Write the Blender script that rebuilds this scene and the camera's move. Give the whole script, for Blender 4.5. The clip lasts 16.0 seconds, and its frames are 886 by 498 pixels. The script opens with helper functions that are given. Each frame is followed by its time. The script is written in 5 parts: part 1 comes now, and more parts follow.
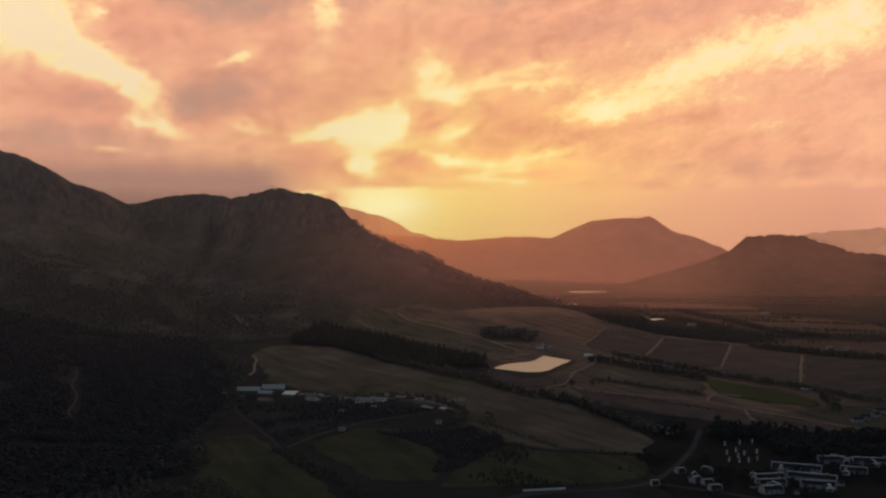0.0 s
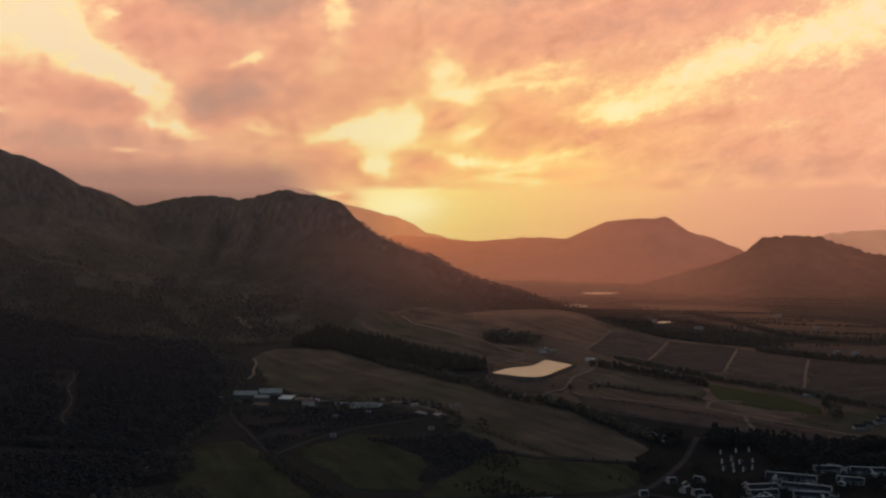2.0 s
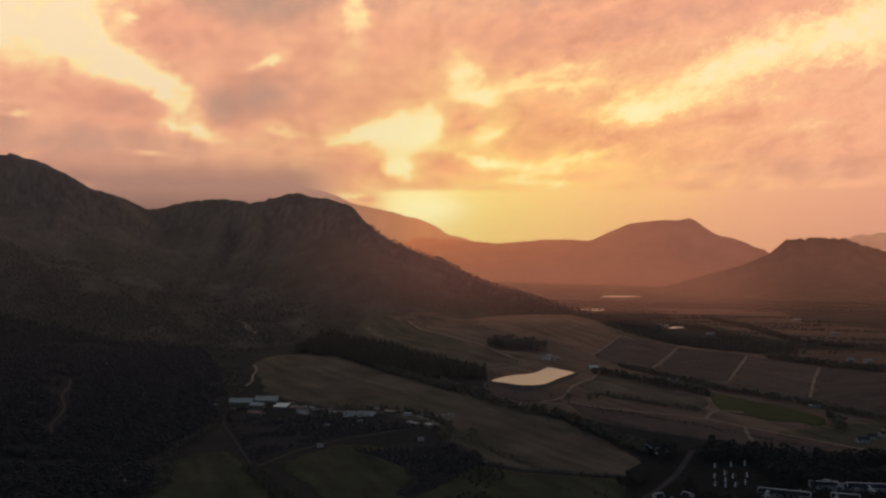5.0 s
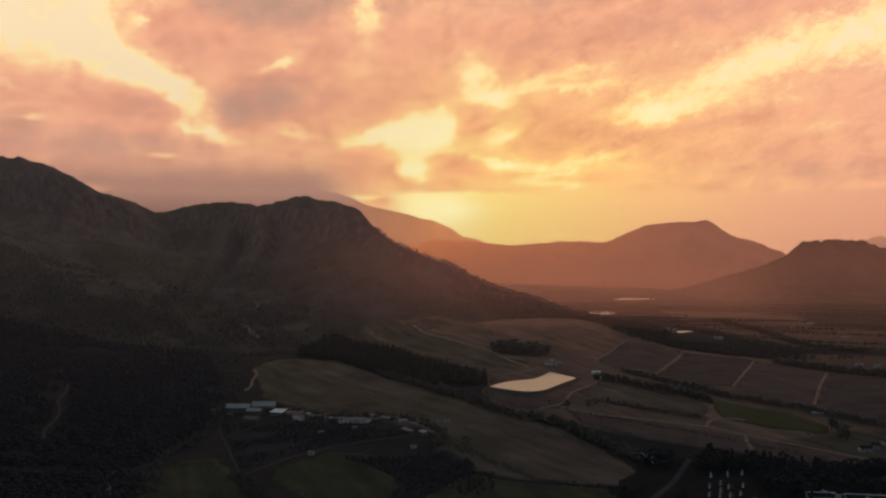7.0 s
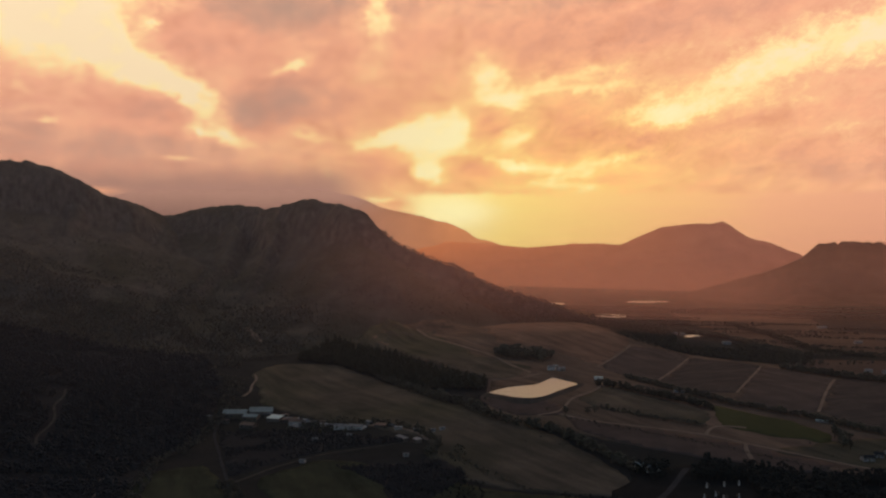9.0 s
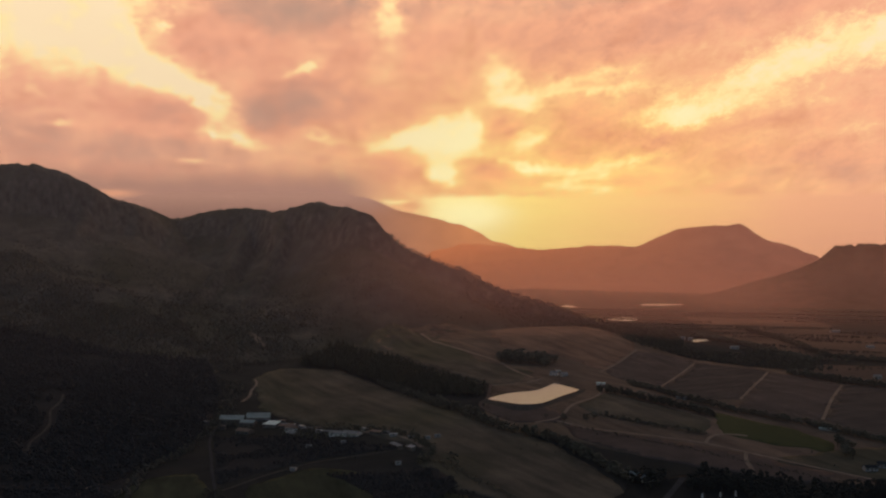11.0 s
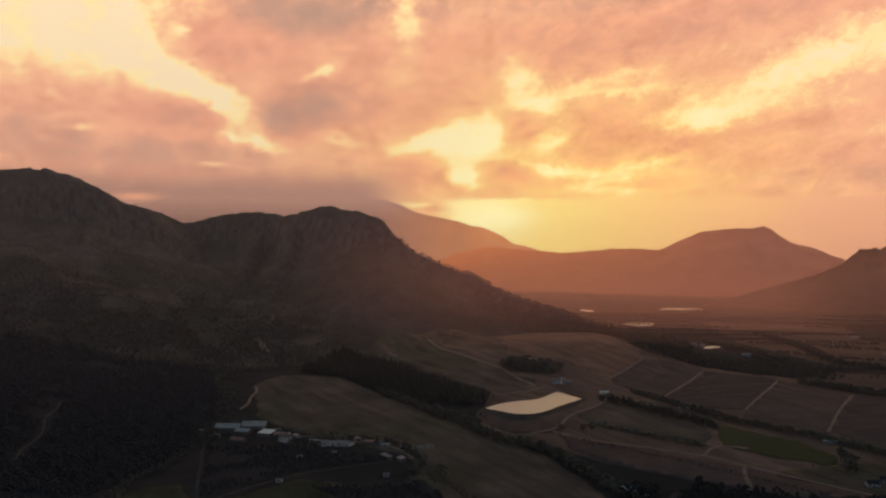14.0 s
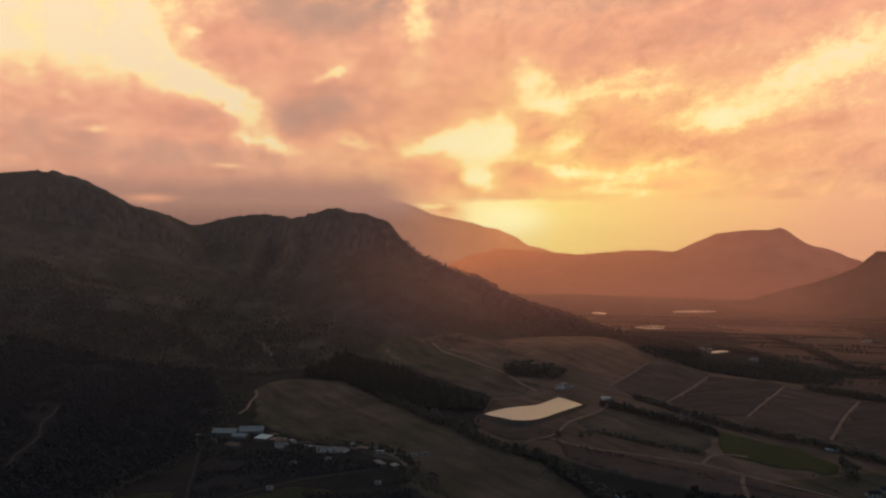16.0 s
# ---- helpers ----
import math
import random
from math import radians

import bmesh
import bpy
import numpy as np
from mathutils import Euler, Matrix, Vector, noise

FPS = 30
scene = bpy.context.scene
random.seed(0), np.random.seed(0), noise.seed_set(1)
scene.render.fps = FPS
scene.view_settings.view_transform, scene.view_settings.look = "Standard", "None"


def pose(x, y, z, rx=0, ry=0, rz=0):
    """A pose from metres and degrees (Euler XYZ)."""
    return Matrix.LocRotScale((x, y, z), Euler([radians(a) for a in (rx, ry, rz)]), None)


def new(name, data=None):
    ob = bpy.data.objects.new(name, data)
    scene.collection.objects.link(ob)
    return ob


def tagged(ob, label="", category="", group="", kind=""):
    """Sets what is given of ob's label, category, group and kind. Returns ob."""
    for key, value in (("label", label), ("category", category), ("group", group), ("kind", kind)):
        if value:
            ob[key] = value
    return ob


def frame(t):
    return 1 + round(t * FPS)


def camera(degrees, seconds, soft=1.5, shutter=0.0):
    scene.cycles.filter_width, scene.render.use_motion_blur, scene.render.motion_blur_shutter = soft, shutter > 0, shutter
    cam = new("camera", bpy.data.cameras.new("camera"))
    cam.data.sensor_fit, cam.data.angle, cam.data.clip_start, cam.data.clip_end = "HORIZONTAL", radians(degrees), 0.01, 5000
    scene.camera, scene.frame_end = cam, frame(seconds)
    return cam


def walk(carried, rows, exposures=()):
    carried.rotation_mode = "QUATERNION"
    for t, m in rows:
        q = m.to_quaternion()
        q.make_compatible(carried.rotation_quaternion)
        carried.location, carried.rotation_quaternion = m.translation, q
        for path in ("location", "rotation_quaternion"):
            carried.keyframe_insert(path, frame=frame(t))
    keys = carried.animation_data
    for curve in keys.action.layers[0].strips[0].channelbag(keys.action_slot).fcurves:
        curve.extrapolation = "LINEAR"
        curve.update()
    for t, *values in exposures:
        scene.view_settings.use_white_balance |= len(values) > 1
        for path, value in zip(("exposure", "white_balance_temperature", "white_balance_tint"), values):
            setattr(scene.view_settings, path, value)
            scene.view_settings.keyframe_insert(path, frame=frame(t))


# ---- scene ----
cam = camera(46.0, 16.0, soft=2.2)
PATH = [
    (0, pose(7.68, 51.07, 132.15, 89.821, -0.408, -0.002)),
    (2, pose(31.29, 63.45, 135.87, 89.803, -0.401, 1.113)),
    (4, pose(54.00, 77.07, 139.13, 89.831, -0.367, 2.215)),
    (6, pose(75.87, 91.60, 142.05, 89.891, -0.318, 3.304)),
    (8, pose(96.97, 106.71, 144.77, 89.971, -0.264, 4.381)),
    (10, pose(117.36, 122.10, 147.42, 90.059, -0.218, 5.447)),
    (12, pose(137.11, 137.41, 150.12, 90.144, -0.190, 6.501)),
    (14, pose(156.26, 152.35, 153.00, 90.213, -0.192, 7.544)),
    (16, pose(174.90, 166.57, 156.20, 90.252, -0.236, 8.578)),
]
walk(cam, PATH)
scene.view_settings.exposure = 0.0

# ---------------------------------------------------------------- node helpers


class Nodes:
    """Short hands for building one node tree."""

    def __init__(self, tree, fresh=True):
        self.tree = tree
        if fresh:
            tree.nodes.clear()

    def add(self, kind, **sets):
        n = self.tree.nodes.new(kind)
        for k, v in sets.items():
            if k == "operation":
                n.operation = v
            elif k == "noise_dimensions":
                n.noise_dimensions = v
            elif k == "data_type":
                n.data_type = v
            elif k == "blend_type":
                n.blend_type = v
        return n

    def put(self, sock, v):
        if isinstance(v, bpy.types.NodeSocket):
            self.tree.links.new(v, sock)
        elif v is not None:
            sock.default_value = v

    def math(self, op, a, b=None, c=None, clamp=False):
        n = self.add("ShaderNodeMath", operation=op)
        n.use_clamp = clamp
        for s, v in zip(n.inputs, (a, b, c)):
            self.put(s, v)
        return n.outputs[0]

    def vec(self, op, a, b=None):
        n = self.add("ShaderNodeVectorMath", operation=op)
        self.put(n.inputs[0], a)
        if b is not None:
            self.put(n.inputs[1], b)
        return n.outputs["Value"] if op in ("DOT_PRODUCT", "LENGTH") else n.outputs[0]

    def noise(self, vector, scale, detail=4.0, rough=0.55, colour=False, distortion=0.0):
        n = self.add("ShaderNodeTexNoise")
        self.put(n.inputs["Vector"], vector)
        n.inputs["Scale"].default_value = scale
        n.inputs["Detail"].default_value = detail
        n.inputs["Roughness"].default_value = rough
        n.inputs["Distortion"].default_value = distortion
        return n.outputs[1 if colour else 0]

    def ramp(self, fac, *stops):
        n = self.add("ShaderNodeValToRGB")
        self.put(n.inputs[0], fac)
        els = n.color_ramp.elements
        while len(els) < len(stops):
            els.new(0.5)
        for e, (p, c) in zip(els, stops):
            e.position, e.color = p, (*c, 1) if len(c) == 3 else c
        return n.outputs[0]

    def mix(self, fac, a, b, blend="MIX"):
        n = self.add("ShaderNodeMix", data_type="RGBA", blend_type=blend)
        self.put(n.inputs[0], fac)
        for s, v in ((n.inputs[6], a), (n.inputs[7], b)):
            self.put(s, (*v, 1) if isinstance(v, tuple) and len(v) == 3 else v)
        return n.outputs[2]


# ---------------------------------------------------------------- sky
SKY_CENTRE = (97.0, 107.0, 145.0)
SKY_RADIUS = 4830.0

world = bpy.data.worlds.new("dusk_sky")
scene.world = world
world.use_nodes = True
N = Nodes(world.node_tree)
sky = N.add("ShaderNodeTexSky")
sky.sky_type = "NISHITA"
sky.sun_disc = False
sky.sun_elevation = radians(5.0)
sky.sun_rotation = radians(-4.0)
sky.altitude = 300
sky.air_density, sky.dust_density, sky.ozone_density = 1.2, 1.0, 2.5
bg = N.add("ShaderNodeBackground")
bg.inputs[1].default_value = 0.12
veil = N.mix(1.0, sky.outputs[0], (1.30, 1.0, 0.98), "MULTIPLY")
N.put(bg.inputs[0], veil)
N.put(N.add("ShaderNodeOutputWorld").inputs[0], bg.outputs[0])


def sky_material():
    """Broken evening cloud: gaps and banks of cloud in degrees of bearing and height, with a fractal edge."""
    mat = bpy.data.materials.new("evening_cloud_sky")
    mat.use_nodes = True
    n = Nodes(mat.node_tree)
    geo = n.add("ShaderNodeNewGeometry")
    d = n.vec("NORMALIZE", n.vec("SUBTRACT", geo.outputs["Position"], SKY_CENTRE))
    sep = n.add("ShaderNodeSeparateXYZ")
    n.put(sep.inputs[0], d)
    az = n.math("MULTIPLY", n.math("ARCTAN2", sep.outputs[0], sep.outputs[1]), 57.29578)
    el = n.math("MULTIPLY", n.math("ARCSINE", sep.outputs[2]), 57.29578)
    com = n.add("ShaderNodeCombineXYZ")
    n.put(com.inputs[0], az), n.put(com.inputs[1], el)
    flat = com.outputs[0]
    # streaks lie flatter towards the horizon
    com2 = n.add("ShaderNodeCombineXYZ")
    n.put(com2.inputs[0], n.math("MULTIPLY", az, 0.6)), n.put(com2.inputs[1], n.math("MULTIPLY", n.math("POWER", n.math("MAXIMUM", n.math("ADD", n.math("MULTIPLY_ADD", n.math("MAXIMUM", n.math("ADD", az, 6.0), 0.0), -0.16, el), 5.0), 0.1), 0.85), 1.5))
    streak = com2.outputs[0]
    w1 = n.vec("SUBTRACT", n.noise(streak, 0.5, 4, 0.55, colour=True), (0.5, 0.5, 0.5))
    w2 = n.vec("SUBTRACT", n.noise(streak, 1.8, 4, 0.52, colour=True), (0.5, 0.5, 0.5))
    w3 = n.vec("SUBTRACT", n.noise(streak, 6.5, 3, 0.55, colour=True), (0.5, 0.5, 0.5))
    warp = n.vec("ADD", n.vec("ADD", n.vec("MULTIPLY", w1, (1.3, 0.7, 0)), n.vec("MULTIPLY", w2, (1.4, 0.8, 0))), n.vec("MULTIPLY", w3, (0.5, 0.36, 0)))
    p = n.vec("ADD", flat, warp)
    total = [n.math("ADD", 0.53, 0.0)]
    thick = [n.math("ADD", 0.0, 0.0)]

    def lobe(a, e, sa, se, at, lean=0.0):
        q = n.vec("SUBTRACT", at, (a, e, 0))
        if lean:
            # the long axis leans out of the level
            com = n.add("ShaderNodeCombineXYZ")
            n.put(com.inputs[0], n.vec("DOT_PRODUCT", q, (1 / sa, 0, 0))), n.put(com.inputs[1], n.vec("DOT_PRODUCT", q, (-lean / se, 1 / se, 0)))
            q = com.outputs[0]
        else:
            q = n.vec("MULTIPLY", q, (1 / sa, 1 / se, 0))
        return n.math("POWER", 2.71828, n.math("MULTIPLY", n.vec("DOT_PRODUCT", q, q), -1.0))

    def puff(a, e, sa, se, lean, amount):
        total[0] = n.math("MULTIPLY_ADD", lobe(a, e, sa, se, p, lean), amount, total[0])

    def shade(a, e, sa, se, lean, amount):
        thick[0] = n.math("MULTIPLY_ADD", lobe(a, e, sa, se, p, lean), amount, thick[0])

    def rise(a, b, x):
        m = n.add("ShaderNodeMapRange")
        m.interpolation_type = "SMOOTHSTEP"
        n.put(m.inputs[0], x)
        m.inputs[1].default_value, m.inputs[2].default_value = a, b
        return m.outputs[0]

    # gaps
    puff(-31.21, 13.40, 6.20, 4.03, -0.00, -0.55)
    puff(-26.32, 13.11, 5.89, 2.64, -0.20, -0.42)
    puff(-22.91, 10.43, 4.65, 1.36, -0.45, -0.34)
    puff(-19.93, 8.92, 3.57, 0.87, -0.30, -0.28)
    puff(-17.55, 7.25, 1.71, 0.93, -0.80, -0.24)
    puff(-13.21, 9.80, 1.05, 0.40, 0.35, -0.42)
    puff(-20.36, 11.77, 0.50, 0.56, -0.00, -0.22)
    puff(-12.21, 6.12, 1.36, 0.43, -0.15, -0.28)
    puff(-8.22, 12.52, 0.74, 1.86, 0.30, -0.28)
    puff(-8.53, 9.23, 1.05, 0.74, -0.00, -0.16)
    puff(-7.36, 6.09, 2.33, 0.47, 0.28, -0.55)
    puff(-4.97, 6.03, 1.71, 1.12, -0.00, -0.70)
    puff(-5.68, 4.34, 0.74, 0.56, -0.30, -0.65)
    puff(-3.88, 6.73, 0.78, 0.87, -0.00, -0.20)
    puff(-0.69, 6.24, 1.43, 0.62, 0.40, -0.50)
    puff(-2.40, 9.47, 1.43, 1.30, -0.20, -0.46)
    puff(-1.16, 7.95, 1.71, 0.50, -0.10, -0.34)
    puff(2.29, 9.38, 2.79, 0.50, 0.25, -0.34)
    puff(2.29, 8.62, 3.41, 0.28, 0.10, -0.22)
    puff(7.27, 7.25, 2.33, 0.56, 0.10, -0.34)
    puff(8.90, 8.26, 3.47, 1.12, 0.35, -0.18)
    puff(12.37, 9.47, 3.78, 1.36, 0.30, -0.17)
    puff(16.27, 10.28, 4.65, 1.55, 0.30, -0.15)
    puff(20.48, 11.92, 5.27, 1.61, 0.30, -0.26)
    puff(0.14, 4.46, 2.79, 0.40, -0.05, -0.32)
    puff(4.27, 4.92, 2.48, 0.34, 0.15, -0.28)
    puff(-1.41, 4.71, 1.24, 0.25, -0.30, -0.32)
    puff(1.52, 3.38, 2.79, 0.34, -0.00, -0.30)
    puff(2.29, 4.00, 1.86, 0.19, 0.20, -0.20)
    puff(5.63, 4.34, 1.55, 0.34, 0.20, -0.12)
    puff(-25.52, 6.61, 0.68, 0.16, -0.00, -0.28)
    puff(-26.32, 7.10, 0.93, 0.19, -0.00, -0.15)
    puff(-19.12, 4.71, 1.49, 0.19, -0.00, -0.26)
    puff(-17.75, 6.27, 2.02, 0.28, -0.20, -0.24)
    puff(-10.07, 4.58, 1.24, 0.19, -0.20, -0.14)
    puff(-11.66, 5.26, 0.87, 0.22, -0.20, -0.16)
    puff(-8.65, 2.73, 1.24, 0.19, -0.00, -0.30)
    puff(10.94, 4.34, 3.72, 0.25, 0.10, -0.08)
    puff(16.81, 6.33, 2.79, 0.22, 0.10, -0.10)
    # banks
    puff(-6.37, 9.53, 2.17, 1.86, 0.20, 0.14)
    puff(4.12, 7.40, 1.40, 0.62, 0.30, 0.14)
    puff(-14.03, 8.01, 2.64, 1.30, -0.00, 0.32)
    puff(-15.23, 7.25, 1.86, 0.74, -0.10, 0.20)
    puff(-12.97, 9.04, 1.40, 0.40, 0.10, 0.25)
    puff(-19.99, 7.34, 1.55, 0.59, -0.10, 0.42)
    puff(-20.93, 6.92, 1.55, 0.40, -0.20, 0.20)
    puff(-26.32, 7.71, 5.27, 1.12, -0.30, 0.10)
    puff(-24.70, 5.11, 9.31, 1.36, -0.10, 0.10)
    puff(-2.95, 4.61, 1.92, 0.56, -0.15, 0.36)
    puff(-8.53, 4.71, 2.48, 0.74, -0.10, 0.28)
    puff(-2.33, 6.98, 0.99, 0.81, -0.00, 0.22)
    puff(1.22, 7.25, 1.86, 0.74, 0.10, 0.26)
    puff(2.29, 6.18, 3.41, 0.87, 0.10, 0.20)
    puff(6.23, 6.12, 1.92, 0.56, -0.00, 0.22)
    puff(11.80, 6.85, 3.10, 0.43, 0.15, 0.24)
    puff(14.90, 4.80, 5.58, 1.30, -0.00, 0.20)
    puff(0.75, 11.57, 4.65, 1.40, 0.20, 0.26)
    puff(6.83, 11.92, 6.20, 1.24, 0.30, 0.22)
    puff(-15.53, 11.63, 5.27, 1.86, -0.00, 0.20)
    puff(4.72, 3.97, 1.55, 0.31, -0.00, 0.14)
    puff(-10.07, 7.71, 3.41, 1.24, -0.00, 0.20)
    puff(-19.06, 10.58, 1.86, 0.93, -0.20, 0.20)
    # thick grey cloud
    shade(-11.30, 13.55, 5.89, 1.24, -0.00, 0.65)
    shade(-14.63, 12.52, 3.41, 1.24, -0.20, 0.35)
    shade(-13.73, 8.01, 3.10, 1.12, 0.05, 0.42)
    shade(-15.53, 7.25, 1.86, 0.62, -0.10, 0.35)
    shade(-20.51, 5.01, 7.45, 0.81, -0.06, 0.30)
    shade(-17.01, 5.51, 5.27, 0.43, -0.06, 0.25)
    shade(-24.97, 5.87, 4.65, 0.81, -0.20, 0.18)
    shade(-31.21, 5.57, 6.20, 2.48, -0.00, 0.25)
    shade(2.29, 13.55, 6.20, 0.87, 0.10, 0.35)
    shade(11.23, 12.81, 6.20, 1.24, 0.30, 0.20)
    shade(14.90, 4.03, 6.82, 0.93, -0.00, 0.22)
    shade(-19.06, 7.40, 1.86, 0.50, -0.10, 0.15)
    grain = n.math("SUBTRACT", n.noise(streak, 0.85, 6, 0.52, distortion=0.5), 0.5)
    billow = n.math("SUBTRACT", n.noise(n.vec("ADD", streak, (7.0, 3.0, 0.0)), 0.45, 3, 0.5), 0.5)
    lace = n.math("SUBTRACT", n.noise(n.vec("ADD", streak, (21.0, 2.0, 0.0)), 3.4, 5, 0.6, distortion=0.6), 0.5)
    dens = n.math("MULTIPLY_ADD", lace, 0.30, n.math("MULTIPLY_ADD", billow, 0.34, n.math("MULTIPLY_ADD", grain, 0.50, total[0])))
    near = lobe(1.4, 3.9, 12.5, 6.2, flat)
    thin = n.ramp(dens, (0.0, (0.95, 0.725, 0.455)), (0.15, (0.96, 0.74, 0.46)), (0.25, (0.985, 0.73, 0.36)), (0.35, (0.96, 0.57, 0.30)), (0.45, (0.890, 0.441, 0.266)), (0.64, (0.830, 0.378, 0.240)), (1.0, (0.66, 0.31, 0.21)))
    warm = n.ramp(dens, (0.0, (1.0, 0.875, 0.44)), (0.12, (1.0, 0.82, 0.36)), (0.25, (0.985, 0.72, 0.28)), (0.37, (0.97, 0.615, 0.205)), (0.54, (0.94, 0.51, 0.19)), (0.78, (0.87, 0.40, 0.175)), (1.0, (0.74, 0.32, 0.17)))
    col = n.mix(near, thin, warm)
    # billows lit from behind: paler and deeper folds in the cloud
    fold = n.noise(n.vec("ADD", streak, (13.0, 5.0, 0.0)), 0.8, 5, 0.55, distortion=0.5)
    tone = n.ramp(fold, (0.32, (0.92, 0.88, 0.87)), (0.50, (1.0, 1.0, 1.0)), (0.66, (1.07, 1.07, 1.04)))
    col = n.mix(rise(0.38, 0.55, dens), col, n.mix(1.0, col, tone, "MULTIPLY"))
    grey = n.math("MULTIPLY", n.math("MULTIPLY_ADD", n.math("SUBTRACT", grain, 0.0), 0.9, thick[0], clamp=True), rise(0.36, 0.62, dens))
    col = n.mix(n.math("MULTIPLY", grey, rise(-0.02, 0.35, thick[0])), col, (0.44, 0.28, 0.21))
    # the gaps hold thin yellow wisps
    wisp = n.math("MULTIPLY", rise(0.50, 0.68, n.noise(n.vec("ADD", streak, (4.0, 9.0, 0.0)), 0.8, 5, 0.55)), rise(0.36, 0.16, dens))
    col = n.mix(n.math("MULTIPLY", wisp, 0.6), col, (0.985, 0.77, 0.33))
    # clear strip of glowing air low over the far hills
    band = n.math("MULTIPLY", n.math("SUBTRACT", n.noise(n.vec("MULTIPLY", flat, (0.10, 1.6, 0)), 1.6, 4, 0.55), 0.5), 0.16)
    low = n.ramp(n.math("ADD", n.math("MULTIPLY_ADD", az, 1 / 30, 0.33, clamp=True), band), (0.0, (0.90, 0.42, 0.20)), (0.15, (1.02, 0.83, 0.33)), (0.28, (0.99, 0.72, 0.225)), (0.42, (0.97, 0.62, 0.215)), (0.58, (0.94, 0.52, 0.215)), (0.75, (0.88, 0.43, 0.23)), (1.0, (0.80, 0.37, 0.23)))
    edge = n.math("MULTIPLY_ADD", n.math("SUBTRACT", n.noise(streak, 1.3, 5, 0.6), 0.5), 1.1, el)
    clear = n.math("MULTIPLY", rise(3.25, 2.85, edge), rise(-7.6, -5.6, n.math("MULTIPLY_ADD", n.math("SUBTRACT", n.noise(streak, 1.6, 4, 0.6), 0.5), 3.0, n.math("MULTIPLY_ADD", el, 0.55, n.math("SUBTRACT", az, 1.2)))))
    col = n.mix(clear, col, low)
    # the hidden sun brightens the strip beside the range
    col = n.mix(n.math("MULTIPLY", lobe(-4.4, 2.0, 2.0, 0.9, flat), clear), col, (1.05, 0.87, 0.40))
    col = n.mix(n.math("MULTIPLY", lobe(-4.1, 2.0, 1.7, 0.75, flat), clear), col, (1.08, 0.95, 0.47))
    # even grey-mauve cloud base lying on the western range
    col = n.mix(n.math("MULTIPLY", rise(5.2, 3.2, edge), rise(-7.6, -11.5, az)), col, (0.43, 0.225, 0.165))
    # a slit of light between the cloud base and the range
    col = n.mix(n.math("MULTIPLY", lobe(-23.1, 3.0, 1.1, 0.2, flat), 0.9), col, (0.80, 0.37, 0.21))
    # unseen sky overhead made paler, to pale pond reflections and ground light
    col = n.mix(n.math("MULTIPLY", rise(14.0, 19.0, el), 0.75), col, (0.80, 0.68, 0.54))
    em = n.add("ShaderNodeEmission")
    n.put(em.inputs[0], col)
    em.inputs[1].default_value = 1.06
    n.put(n.add("ShaderNodeOutputMaterial").inputs[0], em.outputs[0])
    return mat


# ---------------------------------------------------------------- materials


